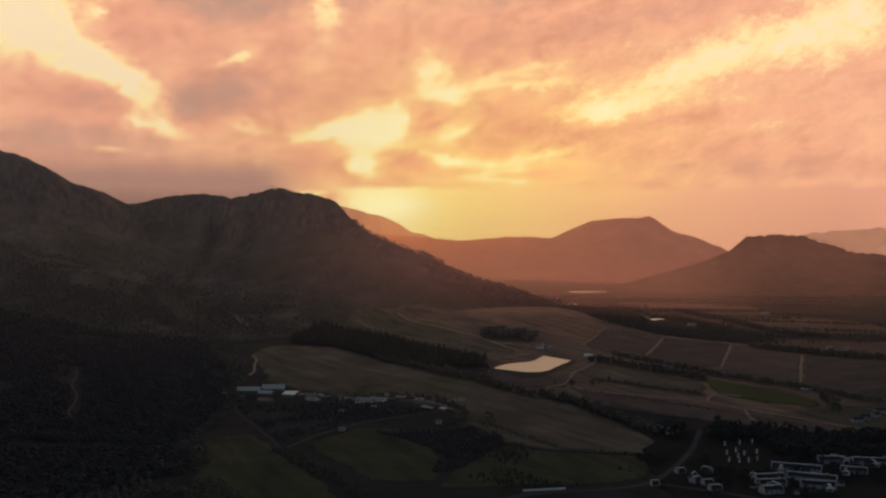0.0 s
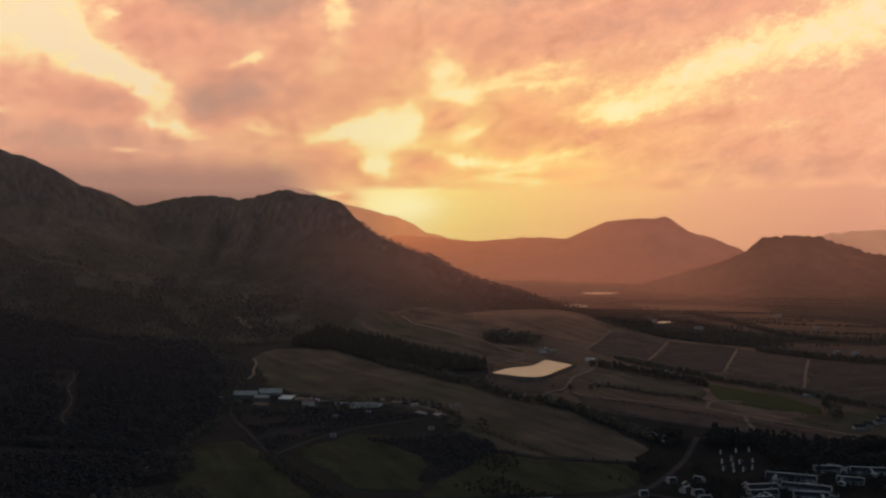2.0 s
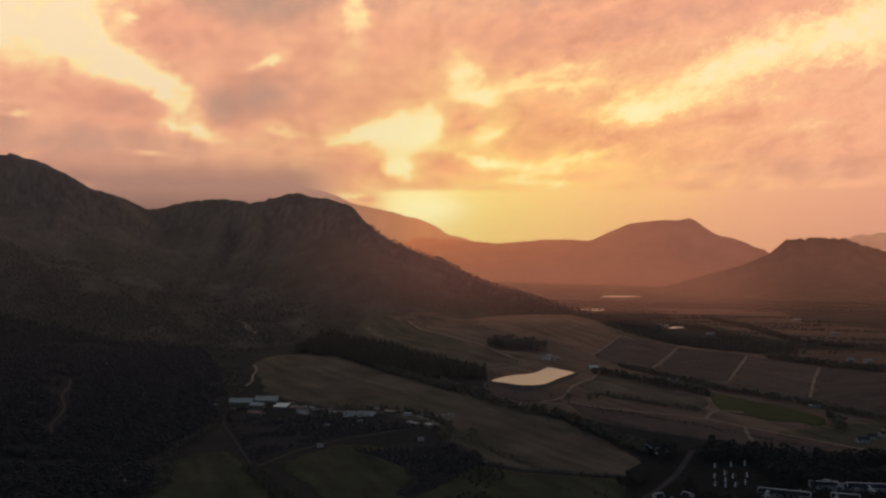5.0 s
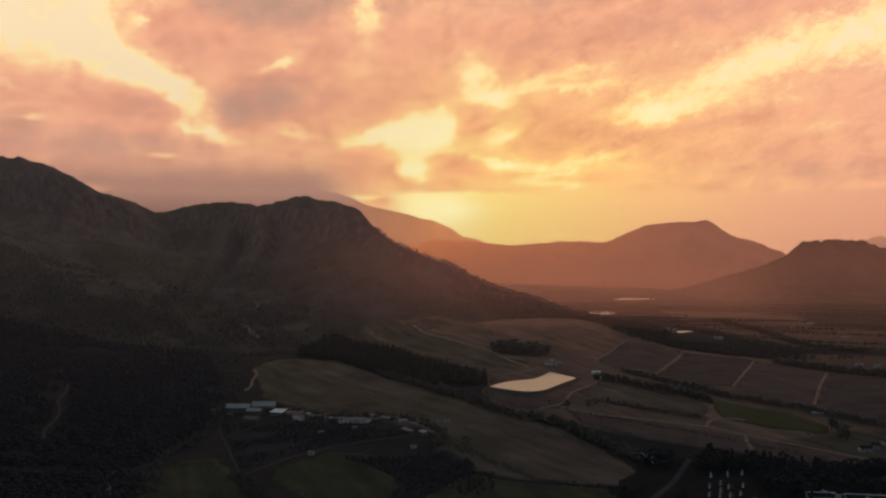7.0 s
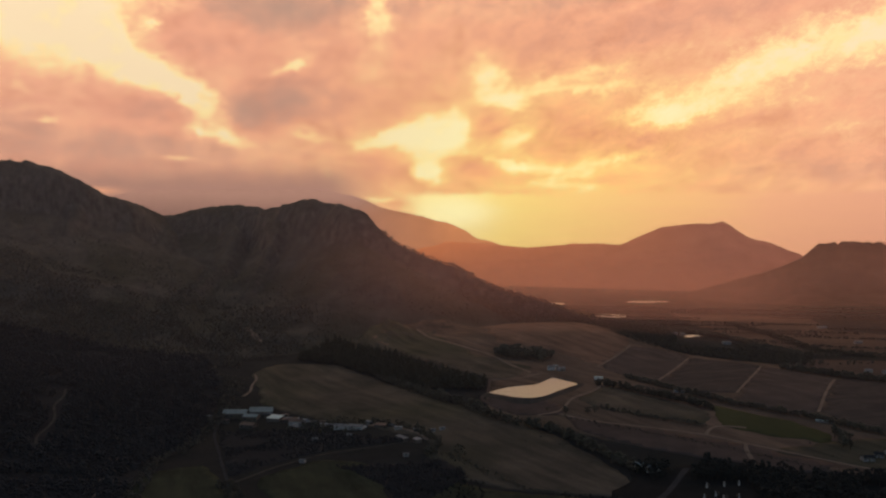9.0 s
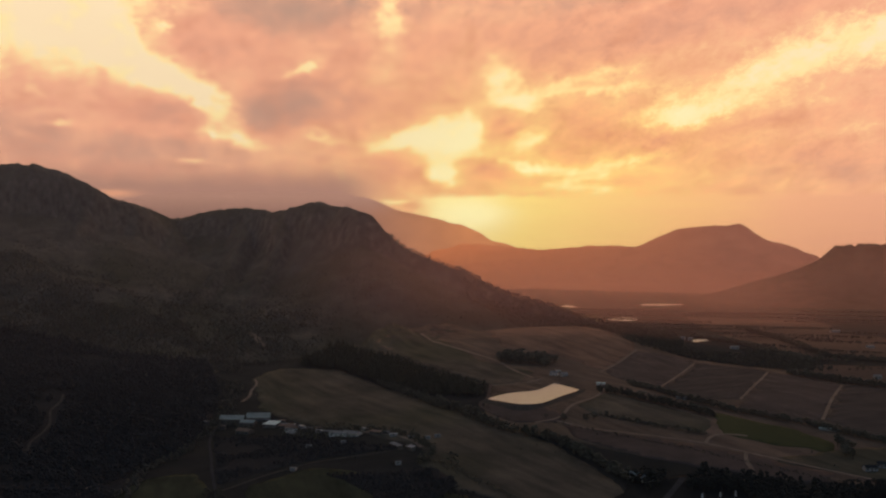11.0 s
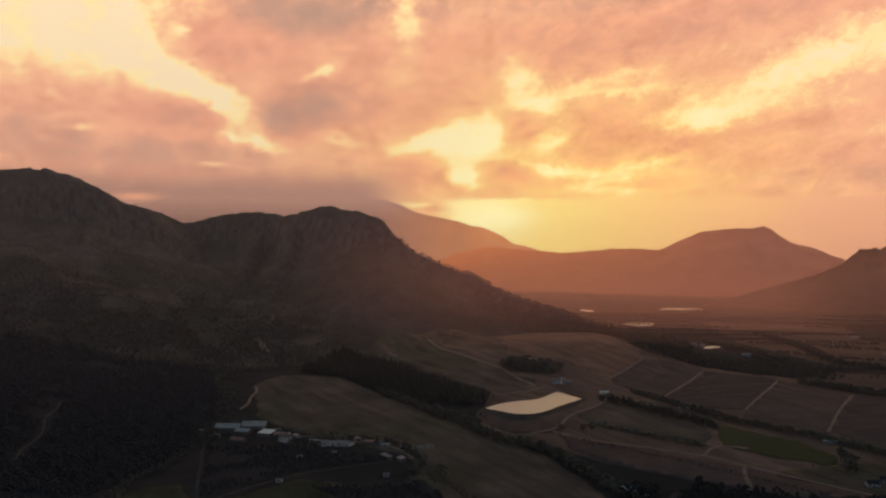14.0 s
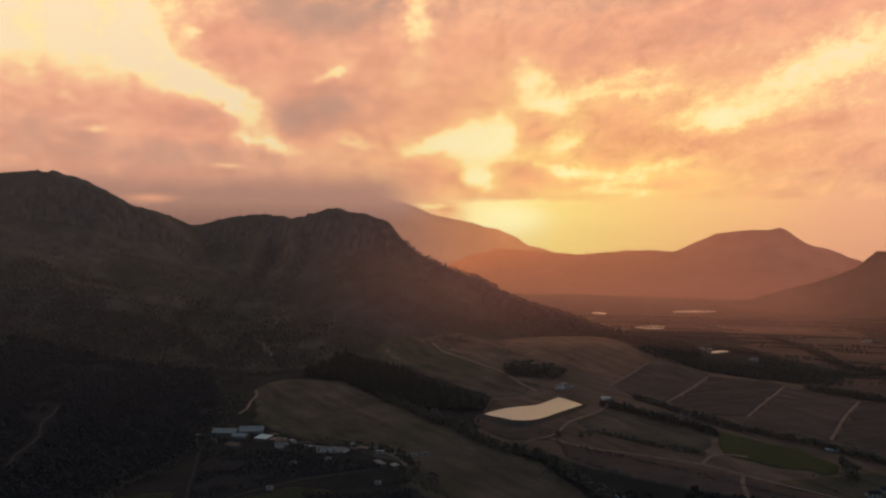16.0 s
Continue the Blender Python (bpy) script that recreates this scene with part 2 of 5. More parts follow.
def surface(name, low, high, scale=0.05, fine=1.5, rough=0.9, bump=0.3, depth=0.3, tint=None, random_tint=0.0, metal=0.0, rock=None, streak=None, gloss=0.0):
    """A dull natural surface: two scales of colour change and a fine relief, in metres of the world."""
    mat = bpy.data.materials.new(name)
    mat.use_nodes = True
    n = Nodes(mat.node_tree)
    geo = n.add("ShaderNodeNewGeometry")
    pos = geo.outputs["Position"]
    a = n.noise(pos, scale, 5, 0.6)
    b = n.noise(pos, fine, 5, 0.65)
    f = n.math("ADD", n.math("MULTIPLY", a, 0.65), n.math("MULTIPLY", b, 0.35))
    col = n.ramp(f, (0.32, low), (0.68, high))
    if tint:
        c = n.noise(pos, scale * 0.23, 3, 0.5)
        col = n.mix(n.math("MULTIPLY", n.math("SUBTRACT", c, 0.42), 3.0, clamp=True), col, tint)
    if rock:
        sep = n.add("ShaderNodeSeparateXYZ")
        n.put(sep.inputs[0], geo.outputs["True Normal"])
        stone = n.ramp(n.noise(n.vec("MULTIPLY", pos, (1.0, 1.0, 0.25)), 0.11, 6, 0.7), (0.35, tuple(0.35 * v for v in rock)), (0.65, rock))
        bare = n.math("MULTIPLY_ADD", n.math("SUBTRACT", 0.66, sep.outputs[2]), 4.0, n.math("MULTIPLY", n.math("SUBTRACT", n.noise(pos, 0.035, 5, 0.65), 0.5), 2.2), clamp=True)
        col = n.mix(bare, col, stone)
    if streak is not None:
        ca, sa = math.cos(radians(streak)), math.sin(radians(streak))
        com = n.add("ShaderNodeCombineXYZ")
        n.put(com.inputs[0], n.math("MULTIPLY", n.vec("DOT_PRODUCT", pos, (ca, sa, 0)), 0.16))
        n.put(com.inputs[1], n.vec("DOT_PRODUCT", pos, (-sa, ca, 0)))
        band = n.ramp(n.noise(com.outputs[0], 0.07, 6, 0.62), (0.30, (0.66, 0.68, 0.68)), (0.50, (1.0, 1.0, 1.0)), (0.70, (1.36, 1.30, 1.22)))
        col = n.mix(1.0, col, band, "MULTIPLY")
    if random_tint:
        info = n.add("ShaderNodeObjectInfo")
        hsv = n.add("ShaderNodeHueSaturation")
        n.put(hsv.inputs["Value"], n.math("MULTIPLY_ADD", info.outputs["Random"], random_tint, 1 - random_tint / 2))
        n.put(hsv.inputs["Color"], col)
        col = hsv.outputs[0]
    bsdf = n.add("ShaderNodeBsdfPrincipled")
    n.put(bsdf.inputs["Base Color"], col)
    bsdf.inputs["Roughness"].default_value = rough
    bsdf.inputs["Metallic"].default_value = metal
    bsdf.inputs["Specular IOR Level"].default_value = gloss
    if bump:
        bp = n.add("ShaderNodeBump")
        bp.inputs["Strength"].default_value = bump
        bp.inputs["Distance"].default_value = depth
        n.put(bp.inputs["Height"], b)
        n.put(bsdf.inputs["Normal"], bp.outputs[0])
    n.put(n.add("ShaderNodeOutputMaterial").inputs[0], bsdf.outputs[0])
    return mat


def distance_material(name, base, glow, strength, shaded=None, middle=0.0, span=1.0, crest=None, foot=1.0):
    """Far ranges that glow by themselves: emission painted to stand in for lit evening haze."""
    mat = bpy.data.materials.new(name)
    mat.use_nodes = True
    n = Nodes(mat.node_tree)
    pos = n.add("ShaderNodeNewGeometry").outputs["Position"]
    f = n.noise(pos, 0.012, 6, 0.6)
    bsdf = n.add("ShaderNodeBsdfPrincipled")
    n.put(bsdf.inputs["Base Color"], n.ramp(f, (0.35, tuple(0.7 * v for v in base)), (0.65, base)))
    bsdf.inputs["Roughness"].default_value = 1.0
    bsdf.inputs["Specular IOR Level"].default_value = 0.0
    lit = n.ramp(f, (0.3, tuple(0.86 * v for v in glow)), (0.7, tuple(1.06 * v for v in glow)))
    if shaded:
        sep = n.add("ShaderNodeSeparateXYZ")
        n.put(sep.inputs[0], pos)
        # the sun's fall-off is painted along x, from shaded in the west to lit
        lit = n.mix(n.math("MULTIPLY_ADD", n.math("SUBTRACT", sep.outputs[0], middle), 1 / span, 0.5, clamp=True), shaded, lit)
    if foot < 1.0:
        # the painted glow is darker towards the foot
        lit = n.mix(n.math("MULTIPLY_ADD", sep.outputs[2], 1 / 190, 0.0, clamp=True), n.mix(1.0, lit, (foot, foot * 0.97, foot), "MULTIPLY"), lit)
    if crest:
        # the crest's glow is painted the cloud's colour, so its edge vanishes
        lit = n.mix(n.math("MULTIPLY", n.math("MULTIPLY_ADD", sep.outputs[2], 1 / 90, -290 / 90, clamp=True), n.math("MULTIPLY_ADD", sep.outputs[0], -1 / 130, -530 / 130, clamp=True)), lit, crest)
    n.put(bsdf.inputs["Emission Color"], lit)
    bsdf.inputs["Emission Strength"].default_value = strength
    n.put(n.add("ShaderNodeOutputMaterial").inputs[0], bsdf.outputs[0])
    return mat


def water_material(name, rough, ripple):
    mat = bpy.data.materials.new(name)
    mat.use_nodes = True
    n = Nodes(mat.node_tree)
    pos = n.add("ShaderNodeNewGeometry").outputs["Position"]
    bsdf = n.add("ShaderNodeBsdfPrincipled")
    # pale base and high IOR stand in for a brighter sky reflection
    bsdf.inputs["Base Color"].default_value = (0.50, 0.52, 0.49, 1)
    bsdf.inputs["Roughness"].default_value = rough
    bsdf.inputs["IOR"].default_value = 1.75
    bp = n.add("ShaderNodeBump")
    bp.inputs["Strength"].default_value = ripple
    bp.inputs["Distance"].default_value = 0.05
    n.put(bp.inputs["Height"], n.noise(pos, 0.8, 3, 0.5))
    n.put(bsdf.inputs["Normal"], bp.outputs[0])
    n.put(n.add("ShaderNodeOutputMaterial").inputs[0], bsdf.outputs[0])
    return mat


M_SKY = sky_material()
M_GROUND = surface("dry_veld", (0.0245, 0.0258, 0.0248), (0.0513, 0.0524, 0.0487), 0.02, 0.25, bump=0.5, depth=1.0, tint=(0.0479, 0.0465, 0.0378))
M_MOUNTAIN = surface("shrub_and_sandstone", (0.0429, 0.0444, 0.0386), (0.1266, 0.1172, 0.1027), 0.03, 0.16, bump=0.6, depth=4.0, tint=(0.0514, 0.0544, 0.0363), rock=(0.15, 0.136, 0.122))
M_HILL = surface("brown_hill_shrub", (0.0457, 0.0367, 0.0319), (0.0960, 0.0755, 0.0638), 0.02, 0.1, bump=0.6, depth=5.0, rock=(0.14, 0.12, 0.105))
M_LITTER = surface("woodland_floor", (0.0336, 0.0336, 0.0337), (0.0549, 0.0543, 0.0538), 0.05, 0.6, bump=0.4, depth=0.4)
M_GARDEN = surface("dark_garden_soil", (0.0205, 0.0210, 0.0195), (0.0345, 0.0345, 0.0315), 0.06, 0.7, bump=0.4, depth=0.4)
M_SHRUB = surface("grey_green_shrub", (0.0560, 0.0588, 0.0504), (0.0980, 0.0994, 0.0840), 0.05, 0.8, bump=0.0)
M_FIELD_BROWN = surface("bare_vineyard_soil", (0.1452, 0.1032, 0.0779), (0.2295, 0.1613, 0.1217), 0.03, 0.5, bump=0.3, depth=0.4, streak=125)
M_FIELD_DRY = surface("dry_pasture", (0.0705, 0.0649, 0.0511), (0.1446, 0.1297, 0.1022), 0.018, 0.4, bump=0.3, depth=0.4, tint=(0.0723, 0.0770, 0.0475), streak=123)
M_PADDOCK = surface("dull_paddock_grass", (0.0367, 0.0424, 0.0290), (0.0708, 0.0774, 0.0510), 0.02, 0.4, bump=0.3, depth=0.3, streak=110)
M_FIELD_GREEN = surface("green_winter_crop", (0.0630, 0.0695, 0.0338), (0.0912, 0.0979, 0.0477), 0.03, 0.6, bump=0.3, depth=0.3)
M_TRACK = surface("pale_dirt_track", (0.1623, 0.1308, 0.1017), (0.2747, 0.2259, 0.1807), 0.08, 0.8, bump=0.2, depth=0.1)
M_ROAD = surface("worn_asphalt", (0.0482, 0.0486, 0.0499), (0.0771, 0.0762, 0.0766), 0.1, 2.0, bump=0.1, depth=0.05)
M_BANK = surface("earth_bank", (0.0630, 0.0574, 0.0490), (0.1120, 0.1008, 0.0840), 0.1, 0.7, bump=0.4, depth=0.3)
M_DARKEARTH = surface("dark_forest_earth", (0.0619, 0.0564, 0.0510), (0.1056, 0.0946, 0.0837), 0.1, 0.7, bump=0.4, depth=0.3)
M_WATER = water_material("still_water", 0.3, 0.9)
M_RIPPLED = water_material("wind_rippled_water", 0.36, 0.9)
# haze light on the far ranges is painted as emission
M_FAR = distance_material("far_range_painted_haze", (0.05, 0.035, 0.03), (0.235, 0.086, 0.054), 1.0, (0.62, 0.185, 0.060), 220.0, 1250.0, foot=0.48)
M_BACK = distance_material("back_range_painted_haze", (0.02, 0.014, 0.011), (0.66, 0.25, 0.095), 1.0, (0.27, 0.143, 0.108), -520.0, 560.0, (0.445, 0.234, 0.17))
M_EAST = distance_material("eastern_range_painted_haze", (0.06, 0.04, 0.03), (0.46, 0.22, 0.13), 1.0)
M_PINE = surface("pine_needles", (0.0671, 0.0663, 0.0477), (0.1156, 0.1096, 0.0803), 0.2, 2.0, bump=0.0, random_tint=0.4)
M_GREYLEAF = surface("grey_woodland_leaves", (0.0504, 0.0494, 0.0505), (0.0837, 0.0806, 0.0812), 0.05, 2.0, bump=0.0)
M_DARKLEAF = surface("dark_village_leaves", (0.0338, 0.0351, 0.0313), (0.0586, 0.0592, 0.0518), 0.2, 2.0, bump=0.0)
M_LEAF = surface("evergreen_leaves", (0.0864, 0.0830, 0.0642), (0.1394, 0.1303, 0.1009), 0.2, 2.0, bump=0.0, random_tint=0.5)
M_SCRUB = surface("grey_hillside_scrub", (0.0874, 0.0839, 0.0718), (0.1441, 0.1326, 0.1112), 0.05, 2.0, bump=0.0)
M_BARK = surface("bark", (0.05, 0.04, 0.03), (0.10, 0.08, 0.06), 0.5, 6.0, bump=0.3, depth=0.05)

# ---------------------------------------------------------------- land form


def ss(a, b, x):
    t = np.clip((x - a) / (b - a), 0, 1)
    return t * t * (3 - 2 * t)


def swell(x, y, cx, cy, sx, sy, h):
    return h * np.exp(-(((x - cx) / sx) ** 2) - ((y - cy) / sy) ** 2)


def lattice(ix, iy, seed):
    h = (ix.astype(np.int64) * 374761393 + iy.astype(np.int64) * 668265263 + seed * 974711) & 0x7FFFFFFF
    h = ((h ^ (h >> 13)) * 1274126177) & 0x7FFFFFFF
    return ((h ^ (h >> 16)) & 0xFFFF) / 65535.0


def value_noise(x, y, seed=0):
    x, y = np.asarray(x, float), np.asarray(y, float)
    ix, iy = np.floor(x), np.floor(y)
    fx, fy = x - ix, y - iy
    fx, fy = fx * fx * (3 - 2 * fx), fy * fy * (3 - 2 * fy)
    a, b = lattice(ix, iy, seed), lattice(ix + 1, iy, seed)
    c, d = lattice(ix, iy + 1, seed), lattice(ix + 1, iy + 1, seed)
    return (a * (1 - fx) + b * fx) * (1 - fy) + (c * (1 - fx) + d * fx) * fy


def fbm(x, y, octaves=5, seed=0, ridged=False):
    out, amp, tot = 0.0, 1.0, 0.0
    for o in range(octaves):
        v = value_noise(x * 2**o, y * 2**o, seed + 17 * o)
        v = 1 - np.abs(2 * v - 1) if ridged else v
        out, tot, amp = out + amp * v, tot + amp, amp * 0.5
    return out / tot


def ground_height(x, y):
    x, y = np.asarray(x, float), np.asarray(y, float)
    z = -27 + 29 * ss(820, 1260, y)
    z = z + swell(x, y, -215, 1150, 180, 200, -32) + swell(x, y, 150, 1660, 260, 190, 36) + 35 * ss(-380, -900, x)
    z = z + 3.0 * (fbm(x / 160, y / 160, 3, 5) - 0.5) * ss(300, 700, y)
    w = np.exp(-(((x - 110) / 68) ** 6) - ((y - 1230) / 92) ** 6)
    z = z * (1 - w) - 1.6 * w
    w = np.exp(-(((x - 346) / 40) ** 6) - ((y - 1665) / 58) ** 6)
    return z * (1 - w) + 19.4 * w


def ridge_samples(points, step):
    out = []
    for (x0, y0, z0), (x1, y1, z1) in zip(points, points[1:]):
        k = max(1, int(math.hypot(x1 - x0, y1 - y0) / step))
        out += [(x0 + (x1 - x0) * i / k, y0 + (y1 - y0) * i / k, z0 + (z1 - z0) * i / k) for i in range(k)]
    return np.array(out + [points[-1]])


def ridge_height(x, y, ridge, spread, cliff, gully, base, seed, size, extra=None):
    """Land that falls away from a ridge line: a cliff band, then a hollow scree slope with gullies down it."""
    best = np.full(x.shape, -1e9)
    wx = x + size * 0.5 * (fbm(x / size, y / size, 4, seed) - 0.5)
    wy = y + size * 0.9 * (fbm(x / size, y / size, 4, seed + 3) - 0.5) * ss(0, 90, np.abs(y - np.interp(x, ridge[:, 0], ridge[:, 1])))
    for rx, ry, rz in ridge if extra is None else np.concatenate([ridge, extra]):
        u = np.hypot(wx - rx, wy - ry) / (spread * max(rz, 8) + 45)
        h = (1 - cliff) * np.clip(1 - u, 0, 1) ** 1.45 + cliff * (1 - ss(0.015, 0.11, u))
        best = np.maximum(best, base + (rz - base) * h - 60 * np.clip(u - 1, 0, 1))
    rel = np.clip((best - base) / 200, 0, 1.2)
    g = fbm(x / (size * 0.75), y / (size * 1.5), 5, seed + 9, ridged=True) - 0.6
    return best + gully * g * np.clip(rel * 2.2, 0, 1) * ss(0, 70, np.abs(y - np.interp(x, ridge[:, 0], ridge[:, 1])) + 8)


def sheet(name, xs, ys, height, material, label, category, kind="structure", keep=None):
    X, Y = np.meshgrid(xs, ys)
    Z = height(X, Y)
    ny, nx = X.shape
    verts = np.stack([X, Y, Z], -1).reshape(-1, 3)
    i = np.arange((ny - 1) * nx).reshape(ny - 1, nx)[:, :-1].ravel()
    quads = np.stack([i, i + 1, i + nx + 1, i + nx], 1)
    if keep is not None:
        ok = keep(X, Y, Z).ravel()
        quads = quads[ok[quads].any(1)]
        used = np.unique(quads)
        remap = np.zeros(len(verts), int)
        remap[used] = np.arange(len(used))
        verts, quads = verts[used], remap[quads]
    me = bpy.data.meshes.new(name)
    me.from_pydata(verts.tolist(), [], quads.tolist())
    me.polygons.foreach_set("use_smooth", np.ones(len(quads), bool))
    me.materials.append(material)
    me.update()
    return tagged(new(name, me), label, category, kind=kind)


NEAR_RIDGE = ridge_samples([(-1500, 1880, 330), (-1100, 1900, 318), (-900, 1920, 306), (-800, 1930, 309), (-746, 1940, 292), (-700, 1950, 268), (-655, 1990, 243), (-620, 2080, 222), (-590, 2120, 214), (-524, 2115, 233), (-470, 2110, 237), (-440, 2100, 236), (-415, 2085, 224), (-395, 2070, 227), (-349, 2040, 235), (-310, 2025, 243), (-296, 2020, 243), (-242, 1990, 233), (-192, 1920, 221), (-165, 1905, 190), (-130, 1880, 162), (-75, 1870, 143), (24, 1850, 90), (148, 1820, 53), (220, 1800, 36), (290, 1780, 14)], 12.0)


BUTTRESS = np.concatenate([ridge_samples(q, 14.0) for q in (
    [(-585, 2110, 200), (-560, 1930, 138), (-545, 1740, 66), (-530, 1600, 24)],
    [(-470, 2105, 214), (-455, 1920, 140), (-430, 1720, 62), (-410, 1580, 22)],
    [(-370, 2040, 214), (-360, 1860, 122), (-345, 1680, 50)],
    [(-700, 1940, 240), (-690, 1760, 130), (-670, 1600, 52)])])


def near_mountain_height(x, y):
    z = ridge_height(x, y, NEAR_RIDGE, 2.0, 0.22, 26.0, 0.0, 3, 150.0, BUTTRESS)
    away = np.abs(y - np.interp(x, NEAR_RIDGE[:, 0], NEAR_RIDGE[:, 1]))
    fine = (fbm(x / 42, y / 110, 4, 23, ridged=True) - 0.6) * 10.0 * ss(20, 120, z) * ss(6, 45, away) * (1 - 0.75 * ss(-190, -40, x))
    crag = (fbm(x / 22, y / 26, 4, 57, ridged=True) - 0.55) * 9.0 * ss(130, 190, z) * ss(2, 25, away)
    jag = (fbm(x / 34, y / 60, 5, 83, ridged=True) - 0.66) * 8.0 * ss(120, 200, z) * (1 - ss(10, 60, away))
    return z + fine + crag + jag + 4.0 * (fbm(x / 30, y / 30, 4, 31) - 0.5) - 3.0


def surface_height(x, y):
    return np.maximum(ground_height(x, y), near_mountain_height(np.asarray(x, float), np.asarray(y, float)))


def spaced(*spans):
    out = []
    for a, b, step in spans:
        out += list(np.arange(a, b, step))
    return np.array(out + [spans[-1][1]])


sheet("ground", spaced((-4700, -1200, 250), (-1200, -600, 60), (-600, 700, 10), (700, 1400, 40), (1400, 4900, 250)),
      spaced((-3600, 0, 300), (0, 500, 50), (500, 2000, 10), (2000, 2600, 30), (2600, 4760, 120)),
      ground_height, M_GROUND, "dark dry valley floor of grass and scrub at dusk", "ground")
sheet("mountain", np.arange(-1500, 460, 5.0), spaced((1330, 2150, 5.0), (2150, 2640, 14.0)), near_mountain_height, M_MOUNTAIN,
      "dark rocky mountain ridge with cliffs and shrubby lower slopes", "mountain", keep=lambda x, y, z: z > ground_height(x, y) - 8)

HILL_RIDGE = ridge_samples([(529, 3250, 2), (663, 3300, 6), (787, 3340, 49), (876, 3350, 89), (912, 3350, 128), (965, 3350, 176), (1036, 3345, 184), (1126, 3340, 180), (1197, 3330, 158), (1287, 3320, 130), (1408, 3300, 120), (1800, 3200, 150)], 25.0)


def hill_height(x, y):
    return ridge_height(x, y, HILL_RIDGE, 2.4, 0.12, 22.0, 0.0, 41, 170.0) + 4 * (fbm(x / 40, y / 40, 3, 8) - 0.5) - 4


sheet("hill", np.arange(380, 2000, 14.0), np.arange(2750, 3900, 14.0), hill_height, M_HILL,
      "rounded dark hill with a flat wooded top", "hill", keep=lambda x, y, z: z > -6)

FAR_RIDGE = ridge_samples([(-560, 4600, 100), (-485, 4600, 120), (-362, 4600, 152), (-264, 4600, 184), (-166, 4600, 177), (-21, 4600, 171), (100, 4600, 160), (245, 4600, 177), (340, 4600, 178), (448, 4600, 172), (554, 4600, 212), (672, 4600, 248), (760, 4600, 260), (813, 4600, 264), (880, 4600, 265), (914, 4600, 272), (936, 4600, 258), (977, 4600, 224), (1071, 4600, 163), (1175, 4600, 102), (1302, 4600, 39), (1400, 4590, 8)], 12.0)
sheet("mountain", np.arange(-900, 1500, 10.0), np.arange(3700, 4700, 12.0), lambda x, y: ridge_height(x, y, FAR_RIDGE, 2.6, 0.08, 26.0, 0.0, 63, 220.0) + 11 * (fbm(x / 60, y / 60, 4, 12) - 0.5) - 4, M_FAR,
      "distant flat-topped mountain with a painted warm haze glow", "mountain", keep=lambda x, y, z: z > -6)

BACK_RIDGE = ridge_samples([(-2150, 4190, 450), (-1980, 4285, 425), (-1850, 4345, 400), (-1780, 4378, 378), (-1720, 4405, 367), (-1662, 4428, 378), (-1620, 4444, 392), (-1560, 4465, 402), (-1390, 4525, 412), (-1205, 4582, 415), (-965, 4640, 415), (-790, 4660, 408), (-690, 4675, 390), (-630, 4685, 370), (-560, 4690, 342), (-450, 4700, 315), (-300, 4710, 276), (-180, 4715, 228), (-60, 4715, 178), (60, 4715, 140), (300, 4715, 90)], 10.0)
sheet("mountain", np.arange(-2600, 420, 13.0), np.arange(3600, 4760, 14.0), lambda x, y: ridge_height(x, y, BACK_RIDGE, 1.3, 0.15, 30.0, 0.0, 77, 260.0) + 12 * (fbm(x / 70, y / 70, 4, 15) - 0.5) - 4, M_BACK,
      "pale distant mountain range, its glowing crest painted to match low cloud", "mountain", keep=lambda x, y, z: (z > -6) & (np.hypot(x - 97, y - 107) < 4800))

EAST_RIDGE = ridge_samples([(1131, 4500, 86), (1443, 4480, 180), (1611, 4440, 210), (1895, 4330, 245), (2400, 4050, 280)], 40.0)
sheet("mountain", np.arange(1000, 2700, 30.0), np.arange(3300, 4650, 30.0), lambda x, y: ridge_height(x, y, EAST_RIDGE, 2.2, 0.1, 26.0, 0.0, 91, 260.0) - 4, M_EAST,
      "faint distant range with a painted orange haze glow", "mountain", keep=lambda x, y, z: (z > -6) & (np.hypot(x - 97, y - 107) < 4800))


def sky_backdrop():
    verts, quads = [], []
    azs, els = np.arange(-56, 57, 2.0), np.concatenate([np.arange(-3, 15, 0.75), np.arange(15, 32, 2.0)])
    for e in els:
        # radius shrinks with height so cloud drift fits the camera's view
        r = float(np.interp(e, (-3, 3.9, 4.6, 6.5, 10.5, 15, 31), (SKY_RADIUS, SKY_RADIUS, 4480, 3720, 3120, 2900, 2700)))
        for a in azs:
            a_, e_ = radians(a), radians(e)
            verts.append((SKY_CENTRE[0] + r * math.sin(a_) * math.cos(e_), SKY_CENTRE[1] + r * math.cos(a_) * math.cos(e_), SKY_CENTRE[2] + r * math.sin(e_)))
    k = len(azs)
    for j in range(len(els) - 1):
        for i in range(k - 1):
            quads.append((j * k + i, j * k + i + 1, (j + 1) * k + i + 1, (j + 1) * k + i))
    me = bpy.data.meshes.new("backdrop")
    me.from_pydata(verts, [], quads)
    me.materials.append(M_SKY)
    tagged(new("backdrop", me), "glowing sunset sky with broken orange and grey cloud", "sky", kind="structure")


sky_backdrop()


# ---------------------------------------------------------------- water
def outline(points, rounds=2):
    """A closed outline with its corners rounded."""
    for _ in range(rounds):
        points = [q for a, b in zip(points, points[1:] + points[:1]) for q in ((0.75 * a[0] + 0.25 * b[0], 0.75 * a[1] + 0.25 * b[1]), (0.25 * a[0] + 0.75 * b[0], 0.25 * a[1] + 0.75 * b[1]))]
    return points


